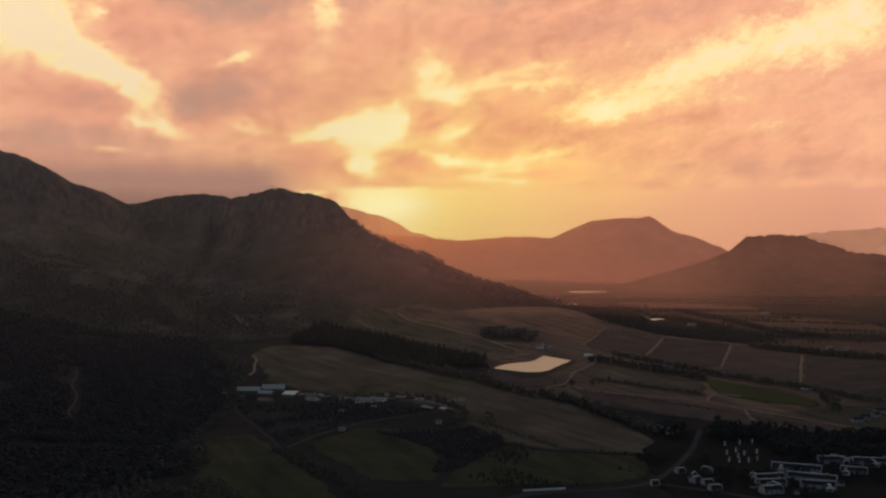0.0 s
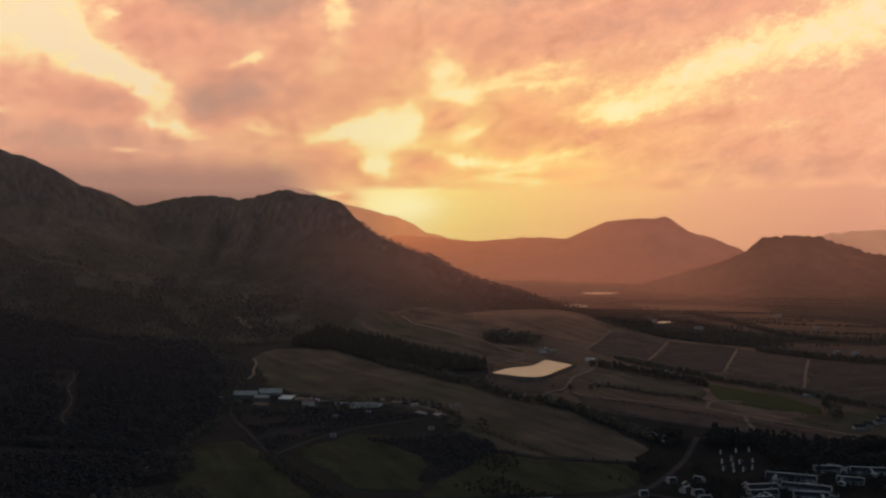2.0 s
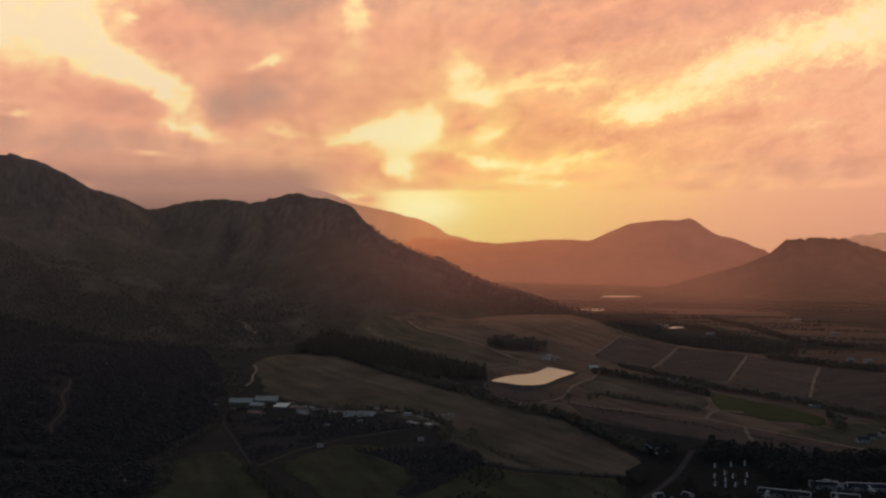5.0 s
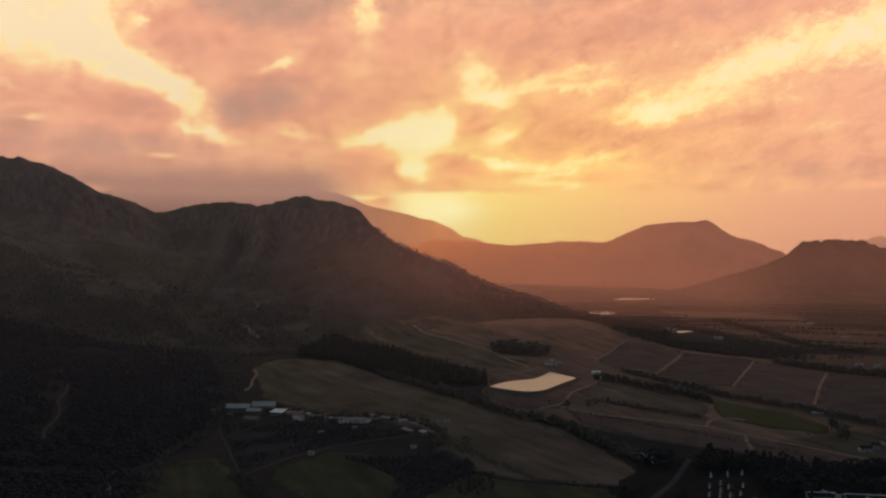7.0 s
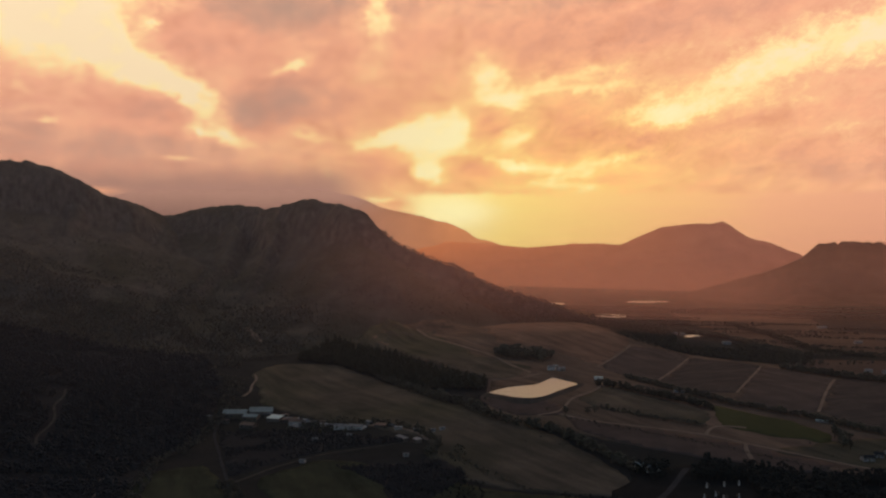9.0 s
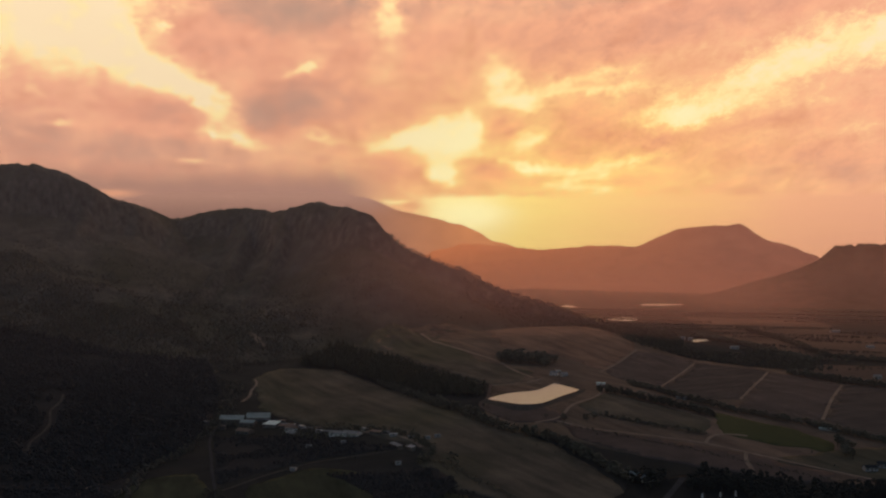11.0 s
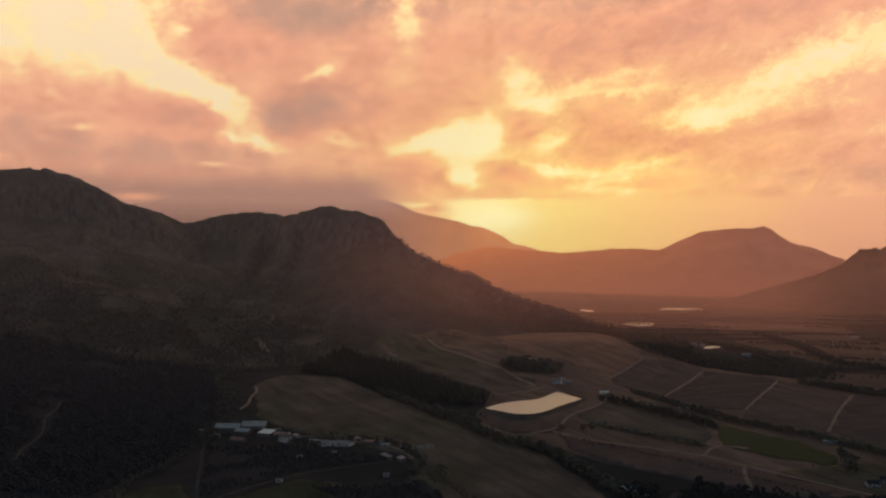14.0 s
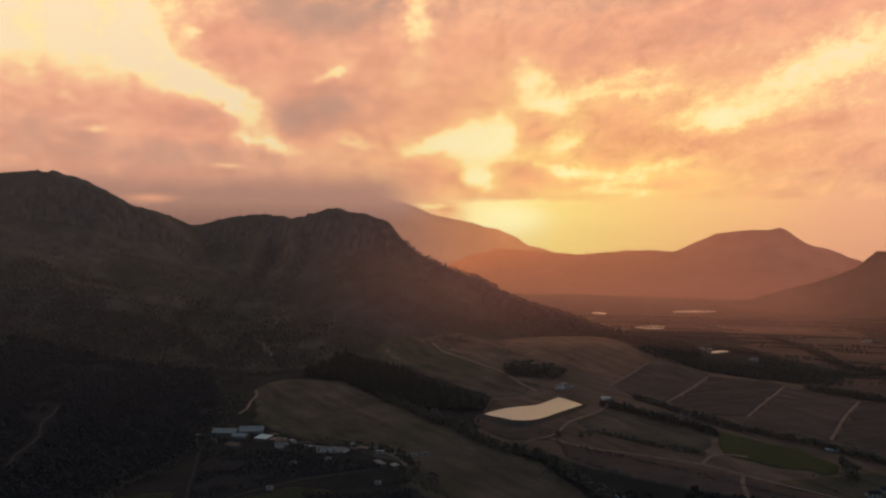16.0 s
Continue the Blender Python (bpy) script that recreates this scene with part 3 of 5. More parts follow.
def pool(points, z, label, bank=0.0, material=M_RIPPLED):
    ring = outline(points, 2 if material == M_RIPPLED else 1)
    me = bpy.data.meshes.new("water")
    me.from_pydata([(x, y, z) for x, y in ring], [], [tuple(range(len(ring)))])
    me.materials.append(material)
    tagged(new("water", me), label, "pond", kind="structure")
    if bank:
        cx, cy = np.mean(ring, 0)
        verts, faces, k = [], [], len(ring)
        for grow, dz in ((-0.5, -0.5), (1.2, 0.25), (3.5, 0.3), (bank, None)):
            for x, y in ring:
                d = math.hypot(x - cx, y - cy)
                px, py = x + (x - cx) / d * grow, y + (y - cy) / d * grow
                verts.append((px, py, z + dz if dz is not None else float(ground_height(px, py)) - 0.6))
        for r in range(3):
            for i in range(k):
                j = (i + 1) % k
                faces.append((r * k + i, r * k + j, (r + 1) * k + j, (r + 1) * k + i))
        me = bpy.data.meshes.new("bank")
        me.from_pydata(verts, [], faces)
        me.materials.append(M_BANK)
        tagged(new("bank", me), "earth bank heaped round the farm pond", "bank", kind="structure")


pool([(65, 1174), (63, 1179), (77, 1215), (93, 1234), (108, 1243), (117, 1265), (129, 1309), (131, 1312), (156, 1262), (157, 1256), (135, 1203), (121, 1160), (109, 1145), (94, 1145), (80, 1160)], 0.3, "still pale-coloured farm pond mirroring the sunset sky", 13.0, M_WATER)
pool([(360, 3000), (378, 3062), (420, 3084), (478, 3076), (488, 3044), (458, 3030), (420, 2990), (386, 3004)], 3.0, "distant pale-coloured reservoir shining under the sunset")
pool([(240, 2400), (256, 2430), (282, 2462), (312, 2440), (316, 2398), (300, 2362), (284, 2346), (262, 2368)], 3.0, "pale-coloured reservoir in the valley mirroring orange sky")
pool([(148, 2930), (170, 2962), (194, 2912), (186, 2850), (164, 2876)], 3.0, "narrow distant pale-coloured pond catching the light")
pool([(326, 1648), (331, 1676), (343, 1692), (356, 1684), (349, 1664), (339, 1655), (336, 1642)], 20.6, "small pond among dark trees", 8.0)

# ---------------------------------------------------------------- fields, tracks and roads
M_SOIL = surface("reddish_bare_soil", (0.0769, 0.0627, 0.0552), (0.1264, 0.1026, 0.0897), 0.05, 0.5, bump=0.3, depth=0.3)


def inside(px, py, poly):
    """Which of the points lie inside a polygon."""
    hit = np.zeros(np.shape(px), bool)
    for (x0, y0), (x1, y1) in zip(poly, poly[1:] + poly[:1]):
        cross = (y0 > py) != (y1 > py)
        with np.errstate(divide="ignore", invalid="ignore"):
            hit ^= cross & (px < (x1 - x0) * (py - y0) / (y1 - y0 + 1e-12) + x0)
    return hit


FIELD_COUNT = [0]


def rounded(points, cut):
    """A closed outline with each corner cut back a few metres."""
    out = []
    for a, b, c in zip(points[-1:] + points[:-1], points, points[1:] + points[:1]):
        for q in (a, c):
            d = math.dist(q, b)
            f = min(cut / d, 0.4)
            out.append((b[0] + (q[0] - b[0]) * f, b[1] + (q[1] - b[1]) * f))
    return out



def field(poly, material, label):
    """A block of land draped over the ground, with a soft uneven edge."""
    FIELD_COUNT[0] += 1
    lift = 0.10 + 0.012 * FIELD_COUNT[0]
    bm = bmesh.new()
    ring = rounded(poly, 7.0)
    xs, ys = [p[0] for p in poly], [p[1] for p in poly]
    ring2 = []
    for a, b in zip(ring, ring[1:] + ring[:1]):
        k = max(1, int(math.dist(a, b) / 5))
        for i in range(k):
            x, y = a[0] + (b[0] - a[0]) * i / k, a[1] + (b[1] - a[1]) * i / k
            wob = [8 * (float(value_noise(x / 24, y / 24, s)) - 0.5) + 4 * (float(value_noise(x / 8, y / 8, s + 3)) - 0.5) for s in (4, 9)]
            ring2.append((x + wob[0], y + wob[1]))
    face = bm.faces.new([bm.verts.new((x, y, 0)) for x, y in ring2])
    step = 10
    for axis, lo, hi in ((0, min(xs), max(xs)), (1, min(ys), max(ys))):
        v = math.floor(lo / step) * step
        while v < hi:
            at, no = ((v, 0, 0), (1, 0, 0)) if axis == 0 else ((0, v, 0), (0, 1, 0))
            bmesh.ops.bisect_plane(bm, geom=bm.verts[:] + bm.edges[:] + bm.faces[:], plane_co=at, plane_no=no)
            v += step
    bmesh.ops.triangulate(bm, faces=bm.faces)
    co = np.array([v.co[:] for v in bm.verts])
    z = surface_height(co[:, 0], co[:, 1]) + lift
    for v, h in zip(bm.verts, z):
        v.co.z = h
        v.normal_update()
    for f in bm.faces:
        f.smooth = True
        if f.normal.z < 0:
            f.normal_flip()
    rim = [e for e in bm.edges if e.is_boundary]
    down = bmesh.ops.extrude_edge_only(bm, edges=rim)["geom"]
    for v in down:
        if isinstance(v, bmesh.types.BMVert):
            v.co.z -= 1.2
    me = bpy.data.meshes.new("field")
    bm.to_mesh(me)
    bm.free()
    me.materials.append(material)
    return tagged(new("field", me), label, "field", kind="structure")


def vineyard_material(name, low, high, spacing, turn):
    """Soil with rows of pruned vines."""
    mat = surface(name, low, high, 0.03, 0.5, bump=0.3, depth=0.4, streak=turn + 90)
    n = Nodes(mat.node_tree, fresh=False)
    bsdf = next(k for k in n.tree.nodes if k.type == "BSDF_PRINCIPLED")
    pos = n.add("ShaderNodeNewGeometry").outputs["Position"]
    along = n.vec("DOT_PRODUCT", pos, (math.cos(radians(turn)), math.sin(radians(turn)), 0))
    wobble = n.math("MULTIPLY", n.noise(pos, 0.05, 2, 0.5), 2.0)
    wave = n.math("SINE", n.math("MULTIPLY", n.math("ADD", along, wobble), 2 * math.pi / spacing))
    old = bsdf.inputs["Base Color"].links[0].from_socket
    col = n.mix(n.math("MULTIPLY", n.math("ADD", wave, 0.3), 0.75, clamp=True), old, tuple(0.45 * v for v in low))
    n.put(bsdf.inputs["Base Color"], col)
    return mat


M_VINE_A = vineyard_material("vineyard_rows_along_slope", (0.1065, 0.0900, 0.0801), (0.1671, 0.1406, 0.1256), 5.0, 30)
M_VINE_B = vineyard_material("vineyard_rows_across_slope", (0.0861, 0.0757, 0.0680), (0.1375, 0.1201, 0.1073), 5.0, 118)

M_FARM = surface("worn_farmland", (0.1071, 0.0850, 0.0684), (0.1904, 0.1487, 0.1173), 0.012, 0.3, bump=0.3, depth=0.4, tint=(0.0887, 0.0792, 0.0574), streak=123)
M_PLAIN = surface("dull_valley_plain", (0.0731, 0.0571, 0.0475), (0.1340, 0.1034, 0.0826), 0.01, 0.1, bump=0.3, depth=0.6)
field([(60, 1062), (62, 1300), (-60, 1470), (-120, 1580), (-60, 1660), (60, 1690), (170, 1690), (300, 1480), (440, 1425), (560, 1250), (520, 1000), (480, 960), (350, 925), (205, 985), (130, 1040)], M_FARM, "worn farmland sloping down from the mountain spur")
field([(-236, 1372), (-209, 1430), (-138, 1418), (-62, 1300), (18, 1168), (78, 1085), (134, 1014), (176, 915), (176, 850), (95, 862), (42, 898), (22, 965), (13, 1017), (-75, 1112), (-140, 1185), (-188, 1235)], M_FIELD_DRY, "dry sloping pasture above the farmstead")
field([(-142, 1560), (-110, 1640), (-40, 1620), (42, 1445), (106, 1376), (90, 1330), (71, 1290), (47, 1318), (-58, 1480)], M_FIELD_DRY, "pale grazing field behind the pine plantation")
field([(62, 1520), (113, 1491), (150, 1451), (187, 1386), (238, 1515), (240, 1545), (170, 1680), (100, 1690), (30, 1660)], M_FIELD_BROWN, "brown fallow field rising towards the mountain foot")
field([(188, 1378), (240, 1513), (300, 1480), (304, 1453), (244, 1273), (214, 1296)], M_VINE_A, "leafless vineyard block with pale access tracks")
field([(246, 1270), (306, 1456), (372, 1438), (384, 1414), (315, 1200), (262, 1200)], M_VINE_B, "leafless vineyard block with pale access tracks")
field([(317, 1198), (386, 1416), (404, 1402), (440, 1332), (443, 1312), (374, 1118), (350, 1106), (300, 1148)], M_VINE_A, "leafless vineyard block with pale access tracks")
field([(376, 1114), (445, 1312), (454, 1322), (560, 1226), (500, 1000), (480, 1000), (414, 1042)], M_VINE_B, "leafless vineyard block with pale access tracks")
field([(452, 1330), (404, 1412), (470, 1500), (700, 1500), (640, 1230), (570, 1235)], M_PLAIN, "brown ploughed land beyond the vineyards")
field([(281, 1136), (303, 1116), (364, 1048), (356, 1012), (311, 1036), (274, 1070)], M_FIELD_GREEN, "bright green winter crop in a small field")
field([(184, 1228), (230, 1172), (274, 1110), (262, 1062), (180, 1112), (152, 1158)], M_FIELD_DRY, "dry paddock between two rows of trees")
field([(136, 1090), (210, 1046), (286, 1002), (350, 950), (320, 925), (205, 985), (150, 1035)], M_SOIL, "bare strip of land along the dirt road")
field([(64, 1182), (86, 1160), (110, 1152), (150, 1124), (126, 1086), (95, 1092), (62, 1135)], M_SOIL, "reddish trampled earth below the pond bank")
field([(-188, 927), (-153, 944), (-128, 890), (-115, 858), (-77, 754), (-50, 690), (-146, 690), (-160, 771), (-188, 860)], M_PADDOCK, "dull green paddock below the wooded slope")
field([(-104, 893), (-62, 957), (-22, 938), (0, 880), (6, 800), (0, 755), (-38, 754), (-68, 823)], M_PADDOCK, "dull green meadow beside the dark wood")
field([(360, 945), (300, 990), (350, 1018), (410, 1030), (470, 980), (420, 920)], M_FIELD_DRY, "pale rough pasture near the village")
field([(385, 1950), (420, 1700), (480, 1560), (700, 1580), (760, 1900), (640, 2060), (500, 2090)], M_PLAIN, "wide dry farmland on the valley floor")
field([(420, 2080), (640, 2040), (700, 2420), (420, 2520)], M_PLAIN, "brown farmland on the valley floor")
field([(110, 2260), (230, 2240), (240, 2560), (150, 2740), (90, 2700)], M_FIELD_GREEN, "green strip of farmland behind the mountain spur")

field([(8, 735), (16, 850), (40, 885), (95, 855), (165, 838), (160, 800), (140, 765), (110, 748), (60, 738)], M_PADDOCK, "dull green rough grazing beside the country road")

FARM_SCRUB = [(-204, 1130), (-121, 1106), (-60, 1052), (-20, 1026), (4, 1010), (-34, 1000), (-75, 985), (-104, 945), (-122, 900), (-140, 950), (-180, 1060)]
LOW_SCRUB = [(-50, 931), (-2, 930), (40, 950), (60, 900), (24, 800), (0, 780), (10, 850), (-20, 900)]
field(FARM_SCRUB, M_LITTER, "dark weedy ground below the farm sheds")
field(LOW_SCRUB, M_LITTER, "dark scrub ground below the long meadow")
WOODLAND = [(-620, 1500), (-330, 1480), (-246, 1284), (-215, 1117), (-209, 942), (-165, 780), (-260, 640), (-620, 640)]
# floor colour is toned to blend with the shaded crowns above it
field(WOODLAND, M_LITTER, "woodland floor coloured to match the dark tree crowns")
field([(186, 920), (240, 945), (330, 905), (390, 930), (430, 880), (420, 660), (150, 660), (160, 840)], M_GARDEN, "dark garden ground round the village")


def strip(name, points, width, material, label, lift=0.40):
    """A road or track: a ribbon with a slight crown that follows the ground."""
    pts = []
    for a, b in zip(points, points[1:]):
        k = max(1, int(math.dist(a, b) / 7))
        pts += [(a[0] + (b[0] - a[0]) * i / k, a[1] + (b[1] - a[1]) * i / k) for i in range(k)]
    pts.append(points[-1])
    for _ in range(4):
        pts = [pts[0]] + [((a[0] + 2 * b[0] + c[0]) / 4, (a[1] + 2 * b[1] + c[1]) / 4) for a, b, c in zip(pts, pts[1:], pts[2:])] + [pts[-1]]
    verts, faces = [], []
    for i, (x, y) in enumerate(pts):
        a, b = pts[max(0, i - 1)], pts[min(len(pts) - 1, i + 1)]
        dx, dy = b[0] - a[0], b[1] - a[1]
        d = math.hypot(dx, dy) or 1
        w = width * (0.85 + 0.3 * float(value_noise(i * 0.4, width * 7, 2)))
        for s, up in ((-0.5, -0.5), (-0.42, 0.0), (0, 0.1), (0.42, 0.0), (0.5, -0.5)):
            qx, qy = x - dy / d * s * w, y + dx / d * s * w
            verts.append((qx, qy, float(surface_height(qx, qy)) + lift + up))
        if i:
            o = (i - 1) * 5
            faces += [(o + k, o + k + 1, o + k + 6, o + k + 5) for k in range(4)]
    me = bpy.data.meshes.new(name)
    me.from_pydata(verts, [], faces)
    me.materials.append(material)
    return tagged(new(name, me), label, "road", kind="structure")


for line in ([(185, 1378), (210, 1440), (236, 1510)], [(243, 1272), (272, 1360), (303, 1450)], [(315, 1199), (348, 1300), (384, 1412)], [(374, 1116), (408, 1215), (443, 1312)]):
    strip("road", line, 3.4, M_TRACK, "pale dirt track between vineyard blocks")
strip("road", [(112, 1092), (132, 1103), (140, 1130), (147, 1161), (160, 1190), (174, 1212), (186, 1268)], 3.6, M_TRACK, "pale dirt track curving past the pond")
strip("road", [(132, 1098), (161, 1072), (210, 1051), (257, 1031), (286, 1008), (325, 977), (358, 950), (420, 905)], 3.6, M_TRACK, "long dirt road across the valley farmland")
strip("road", [(257, 1031), (261, 1048), (268, 1062), (286, 1064), (296, 1056)], 4.0, M_TRACK, "bent dirt track at the green field")
strip("road", [(286, 1008), (281, 985), (284, 958), (272, 930)], 4.0, M_TRACK, "short dirt track beside dark trees")
strip("road", [(59, 1298), (61, 1240), (62, 1183), (54, 1160), (62, 1138), (92, 1104)], 3.4, M_SOIL, "reddish track beside the pine plantation")
strip("road", [(60, 1294), (90, 1304), (118, 1330)], 3.0, M_TRACK, "faint track behind the pond")
strip("road", [(-217, 1264), (-212, 1284), (-221, 1312), (-219, 1339), (-230, 1363)], 3.6, M_TRACK, "winding track above the farmstead")
strip("road", [(-211, 1164), (-206, 1125), (-198, 1098), (-173, 1029), (-150, 962), (-130, 907), (-111, 857)], 3.0, M_ROAD, "grey track looping round the farm paddock")
strip("road", [(-116, 880), (-94, 939), (-64, 980), (-34, 990), (-10, 1006), (10, 1010)], 2.6, M_BANK, "faint farm lane between scrub and meadow")
strip("road", [(-60, 1625), (-16, 1553), (59, 1446), (87, 1374), (106, 1333)], 4.0, M_TRACK, "pale field edge track below the mountain")
strip("road", [(-401, 1216), (-388, 1185), (-384, 1150), (-362, 1110), (-352, 1075), (-346, 1036), (-332, 1008)], 3.2, M_DARKEARTH, "faint forest track through dark woodland")
strip("road", [(-418, 996), (-368, 1002), (-332, 1008)], 3.2, M_DARKEARTH, "faint forest track through dark woodland")
strip("road", [(-70, 1098), (-48, 1086), (-29, 1075), (-8, 1056), (10, 1034), (17, 1012)], 4.0, M_TRACK, "farm lane beside low sheds")
strip("road", [(40, 700), (66, 722), (118, 734), (148, 752), (172, 796), (203, 865), (226, 932)], 6.0, M_ROAD, "curving grey country road beside the village")
strip("road", [(150, 754), (172, 742), (196, 722), (230, 700)], 5.0, M_ROAD, "village side road")
strip("road", [(-312, 1616), (-293, 1587), (-271, 1552)], 8.0, M_TRACK, "bare eroded patch of track on the mountain foot")
strip("road", [(-190, 800), (-206, 840), (-224, 874), (-216, 900)], 3.6, M_TRACK, "faint track at the edge of the wood")

# ---------------------------------------------------------------- trees


def clumps(rng, count, envelope, size):
    """Leaf clumps: small ragged eight-sided pieces spread through an envelope."""
    verts, faces = [], []
    base = [(1, 0, 0), (-1, 0, 0), (0, 1, 0), (0, -1, 0), (0, 0, 1), (0, 0, -1)]
    tri = [(0, 2, 4), (2, 1, 4), (1, 3, 4), (3, 0, 4), (2, 0, 5), (1, 2, 5), (3, 1, 5), (0, 3, 5)]
    for k in range(count):
        c, s = envelope(rng, k / count)
        s *= size
        turn = Euler((rng.uniform(0, 1), rng.uniform(0, 1), rng.uniform(0, 6.3))).to_matrix()
        o = len(verts)
        for b in base:
            v = turn @ Vector((b[0] * s * rng.uniform(0.6, 1.4), b[1] * s * rng.uniform(0.6, 1.4), b[2] * s * rng.uniform(0.4, 0.9)))
            verts.append((c[0] + v.x, c[1] + v.y, c[2] + v.z))
        faces += [tuple(o + i for i in f) for f in tri]
    return verts, faces


def pine_envelope(rng, f):
    z = 0.22 + 0.76 * f
    r = 0.19 * (1.05 - f) ** 0.8 * rng.uniform(0.5, 1.1)
    a = rng.uniform(0, 6.283)
    return (r * math.cos(a), r * math.sin(a), z), 0.10 * (1.2 - f * 0.7)


def broad_envelope(rng, f):
    a, h = rng.uniform(0, 6.283), rng.uniform(-1, 1)
    r = 0.36 * math.sqrt(max(0.05, 1 - h * h)) * rng.uniform(0.45, 1.12)
    return (r * math.cos(a), r * math.sin(a), 0.62 + 0.33 * h), 0.14 * rng.uniform(0.7, 1.2)


def tall_envelope(rng, f):
    a = rng.uniform(0, 6.283)
    z = 0.35 + 0.6 * f
    r = 0.17 * math.sin(math.pi * min(1, 0.25 + 0.7 * f)) * rng.uniform(0.4, 1.2)
    return (r * math.cos(a), r * math.sin(a), z), 0.10 * rng.uniform(0.7, 1.2)


def trunk_shape(limbs, rng, top):
    """A tapered trunk with limbs, one metre tall."""
    verts, faces = [], []

    def limb(a, b, r0, r1):
        o, d = len(verts), (Vector(b) - Vector(a)).normalized()
        u = d.orthogonal().normalized()
        w = d.cross(u)
        for p, r in ((a, r0), (b, r1)):
            for k in range(5):
                t = k * 6.2832 / 5
                q = Vector(p) + r * (math.cos(t) * u + math.sin(t) * w)
                verts.append(tuple(q))
        faces.extend([(o + k, o + (k + 1) % 5, o + 5 + (k + 1) % 5, o + 5 + k) for k in range(5)])

    limb((0, 0, -0.05), (0.01, 0.01, top), 0.03, 0.012)
    for k in range(limbs):
        a, z = rng.uniform(0, 6.283), rng.uniform(0.28, top * 0.9)
        limb((0, 0, z), (0.2 * math.cos(a), 0.2 * math.sin(a), z + 0.16), 0.012, 0.005)
    return verts, faces


TREE_KINDS = {}
for kind_name, env, count, size, leaf in (("pine", pine_envelope, 30, 0.85, M_PINE), ("broad", broad_envelope, 34, 0.8, M_LEAF), ("tall", tall_envelope, 28, 0.95, M_LEAF), ("bush", broad_envelope, 13, 1.3, M_LEAF)):
    TREE_KINDS[kind_name] = []
    for variant in range(3):
        rng = random.Random(f"{kind_name}{variant}")
        cv, cf = clumps(rng, count, env, size)
        tv, tf = trunk_shape(4, rng, 0.85 if kind_name != "broad" else 0.6)
        crown, trunk = bpy.data.meshes.new("crown"), bpy.data.meshes.new("trunk")
        crown.from_pydata(cv, [], cf), trunk.from_pydata(tv, [], tf)
        crown.materials.append(leaf), trunk.materials.append(M_BARK)
        TREE_KINDS[kind_name].append((crown, trunk, np.array(cv), cf, np.array(tv), tf))

TREE_WORDS = {"pine": "dark conical pine tree", "broad": "dark round-crowned evergreen tree", "tall": "tall slender gum tree"}
tree_rng = random.Random(11)


def tree(kind_name, x, y, height, where, group):
    crown, trunk, *_ = tree_rng.choice(TREE_KINDS[kind_name])
    root = new("tree")
    root.empty_display_size = 0.1
    root.matrix_basis = pose(x, y, float(surface_height(x, y)) - 0.1, 0, 0, tree_rng.uniform(0, 360)) @ Matrix.Diagonal((height * tree_rng.uniform(0.9, 1.25), height * tree_rng.uniform(0.9, 1.25), height, 1))
    for name, me in (("crown", crown), ("trunk", trunk)):
        new(name, me).parent = root
    return tagged(root, f"{TREE_WORDS[kind_name]} {where}", "tree", group)


def tree_row(points, gap, height, kinds, where, group, jitter=2.0):
    for a, b in zip(points, points[1:]):
        k = max(1, int(math.dist(a, b) / gap))
        for i in range(k):
            f = (i + tree_rng.random() * 0.5) / k
            tree(tree_rng.choice(kinds), a[0] + (b[0] - a[0]) * f + tree_rng.uniform(-jitter, jitter), a[1] + (b[1] - a[1]) * f + tree_rng.uniform(-jitter, jitter), height * tree_rng.uniform(0.65, 1.2), where, group)


def wood(places, kinds, low, high, label, category="wood", height=surface_height, leaf=M_LEAF):
    """Many trees as one mass: trunks and crowns joined into a single mesh of two materials."""
    allv, allf, mats, o = [], [], [], 0
    rng = random.Random(len(places))
    z = height(np.array([p[0] for p in places], float), np.array([p[1] for p in places], float))
    for (x, y), h0 in zip(places, z):
        _, _, cv, cf, tv, tf = rng.choice(TREE_KINDS[rng.choice(kinds)])
        h, a = rng.uniform(low, high), rng.uniform(0, 6.283)
        rot = np.array([[math.cos(a), -math.sin(a), 0], [math.sin(a), math.cos(a), 0], [0, 0, 1]]) * h
        for v, f, m in ((cv, cf, 0), (tv[:10], tf[:5], 1)):
            allv.append(v @ rot.T + (x, y, h0 - 0.2))
            allf += [tuple(i + o for i in q) for q in f]
            mats += [m] * len(f)
            o += len(v)
    me = bpy.data.meshes.new("wood")
    me.from_pydata(np.concatenate(allv).tolist(), [], allf)
    me.materials.append(M_PINE if kinds == ("pine",) else leaf)
    me.materials.append(M_BARK)
    me.polygons.foreach_set("material_index", np.array(mats, np.int32))
    me.polygons.foreach_set("use_smooth", np.ones(len(mats), bool))
    me.update()
    return tagged(new("wood", me), label, category, kind="stuff")


def scatter(poly, gap, seed, patchy=0.0):
    """Uneven planting over a polygon."""
    rng = np.random.RandomState(seed)
    xs, ys = [p[0] for p in poly], [p[1] for p in poly]
    gx, gy = np.meshgrid(np.arange(min(xs), max(xs), gap), np.arange(min(ys), max(ys), gap))
    gx, gy = (gx + rng.uniform(-0.45, 0.45, gx.shape) * gap).ravel(), (gy + rng.uniform(-0.45, 0.45, gy.shape) * gap).ravel()
    ok = inside(gx, gy, poly)
    if patchy:
        ok &= fbm(gx / 55, gy / 55, 3, seed) > patchy
    return list(zip(gx[ok].tolist(), gy[ok].tolist()))


VILLAGE_ROADS = ([(40, 700), (66, 722), (118, 734), (148, 752), (172, 796), (203, 865), (226, 932)], [(150, 754), (172, 742), (196, 722), (230, 700)], [(150, 742), (175, 787), (186, 815)])


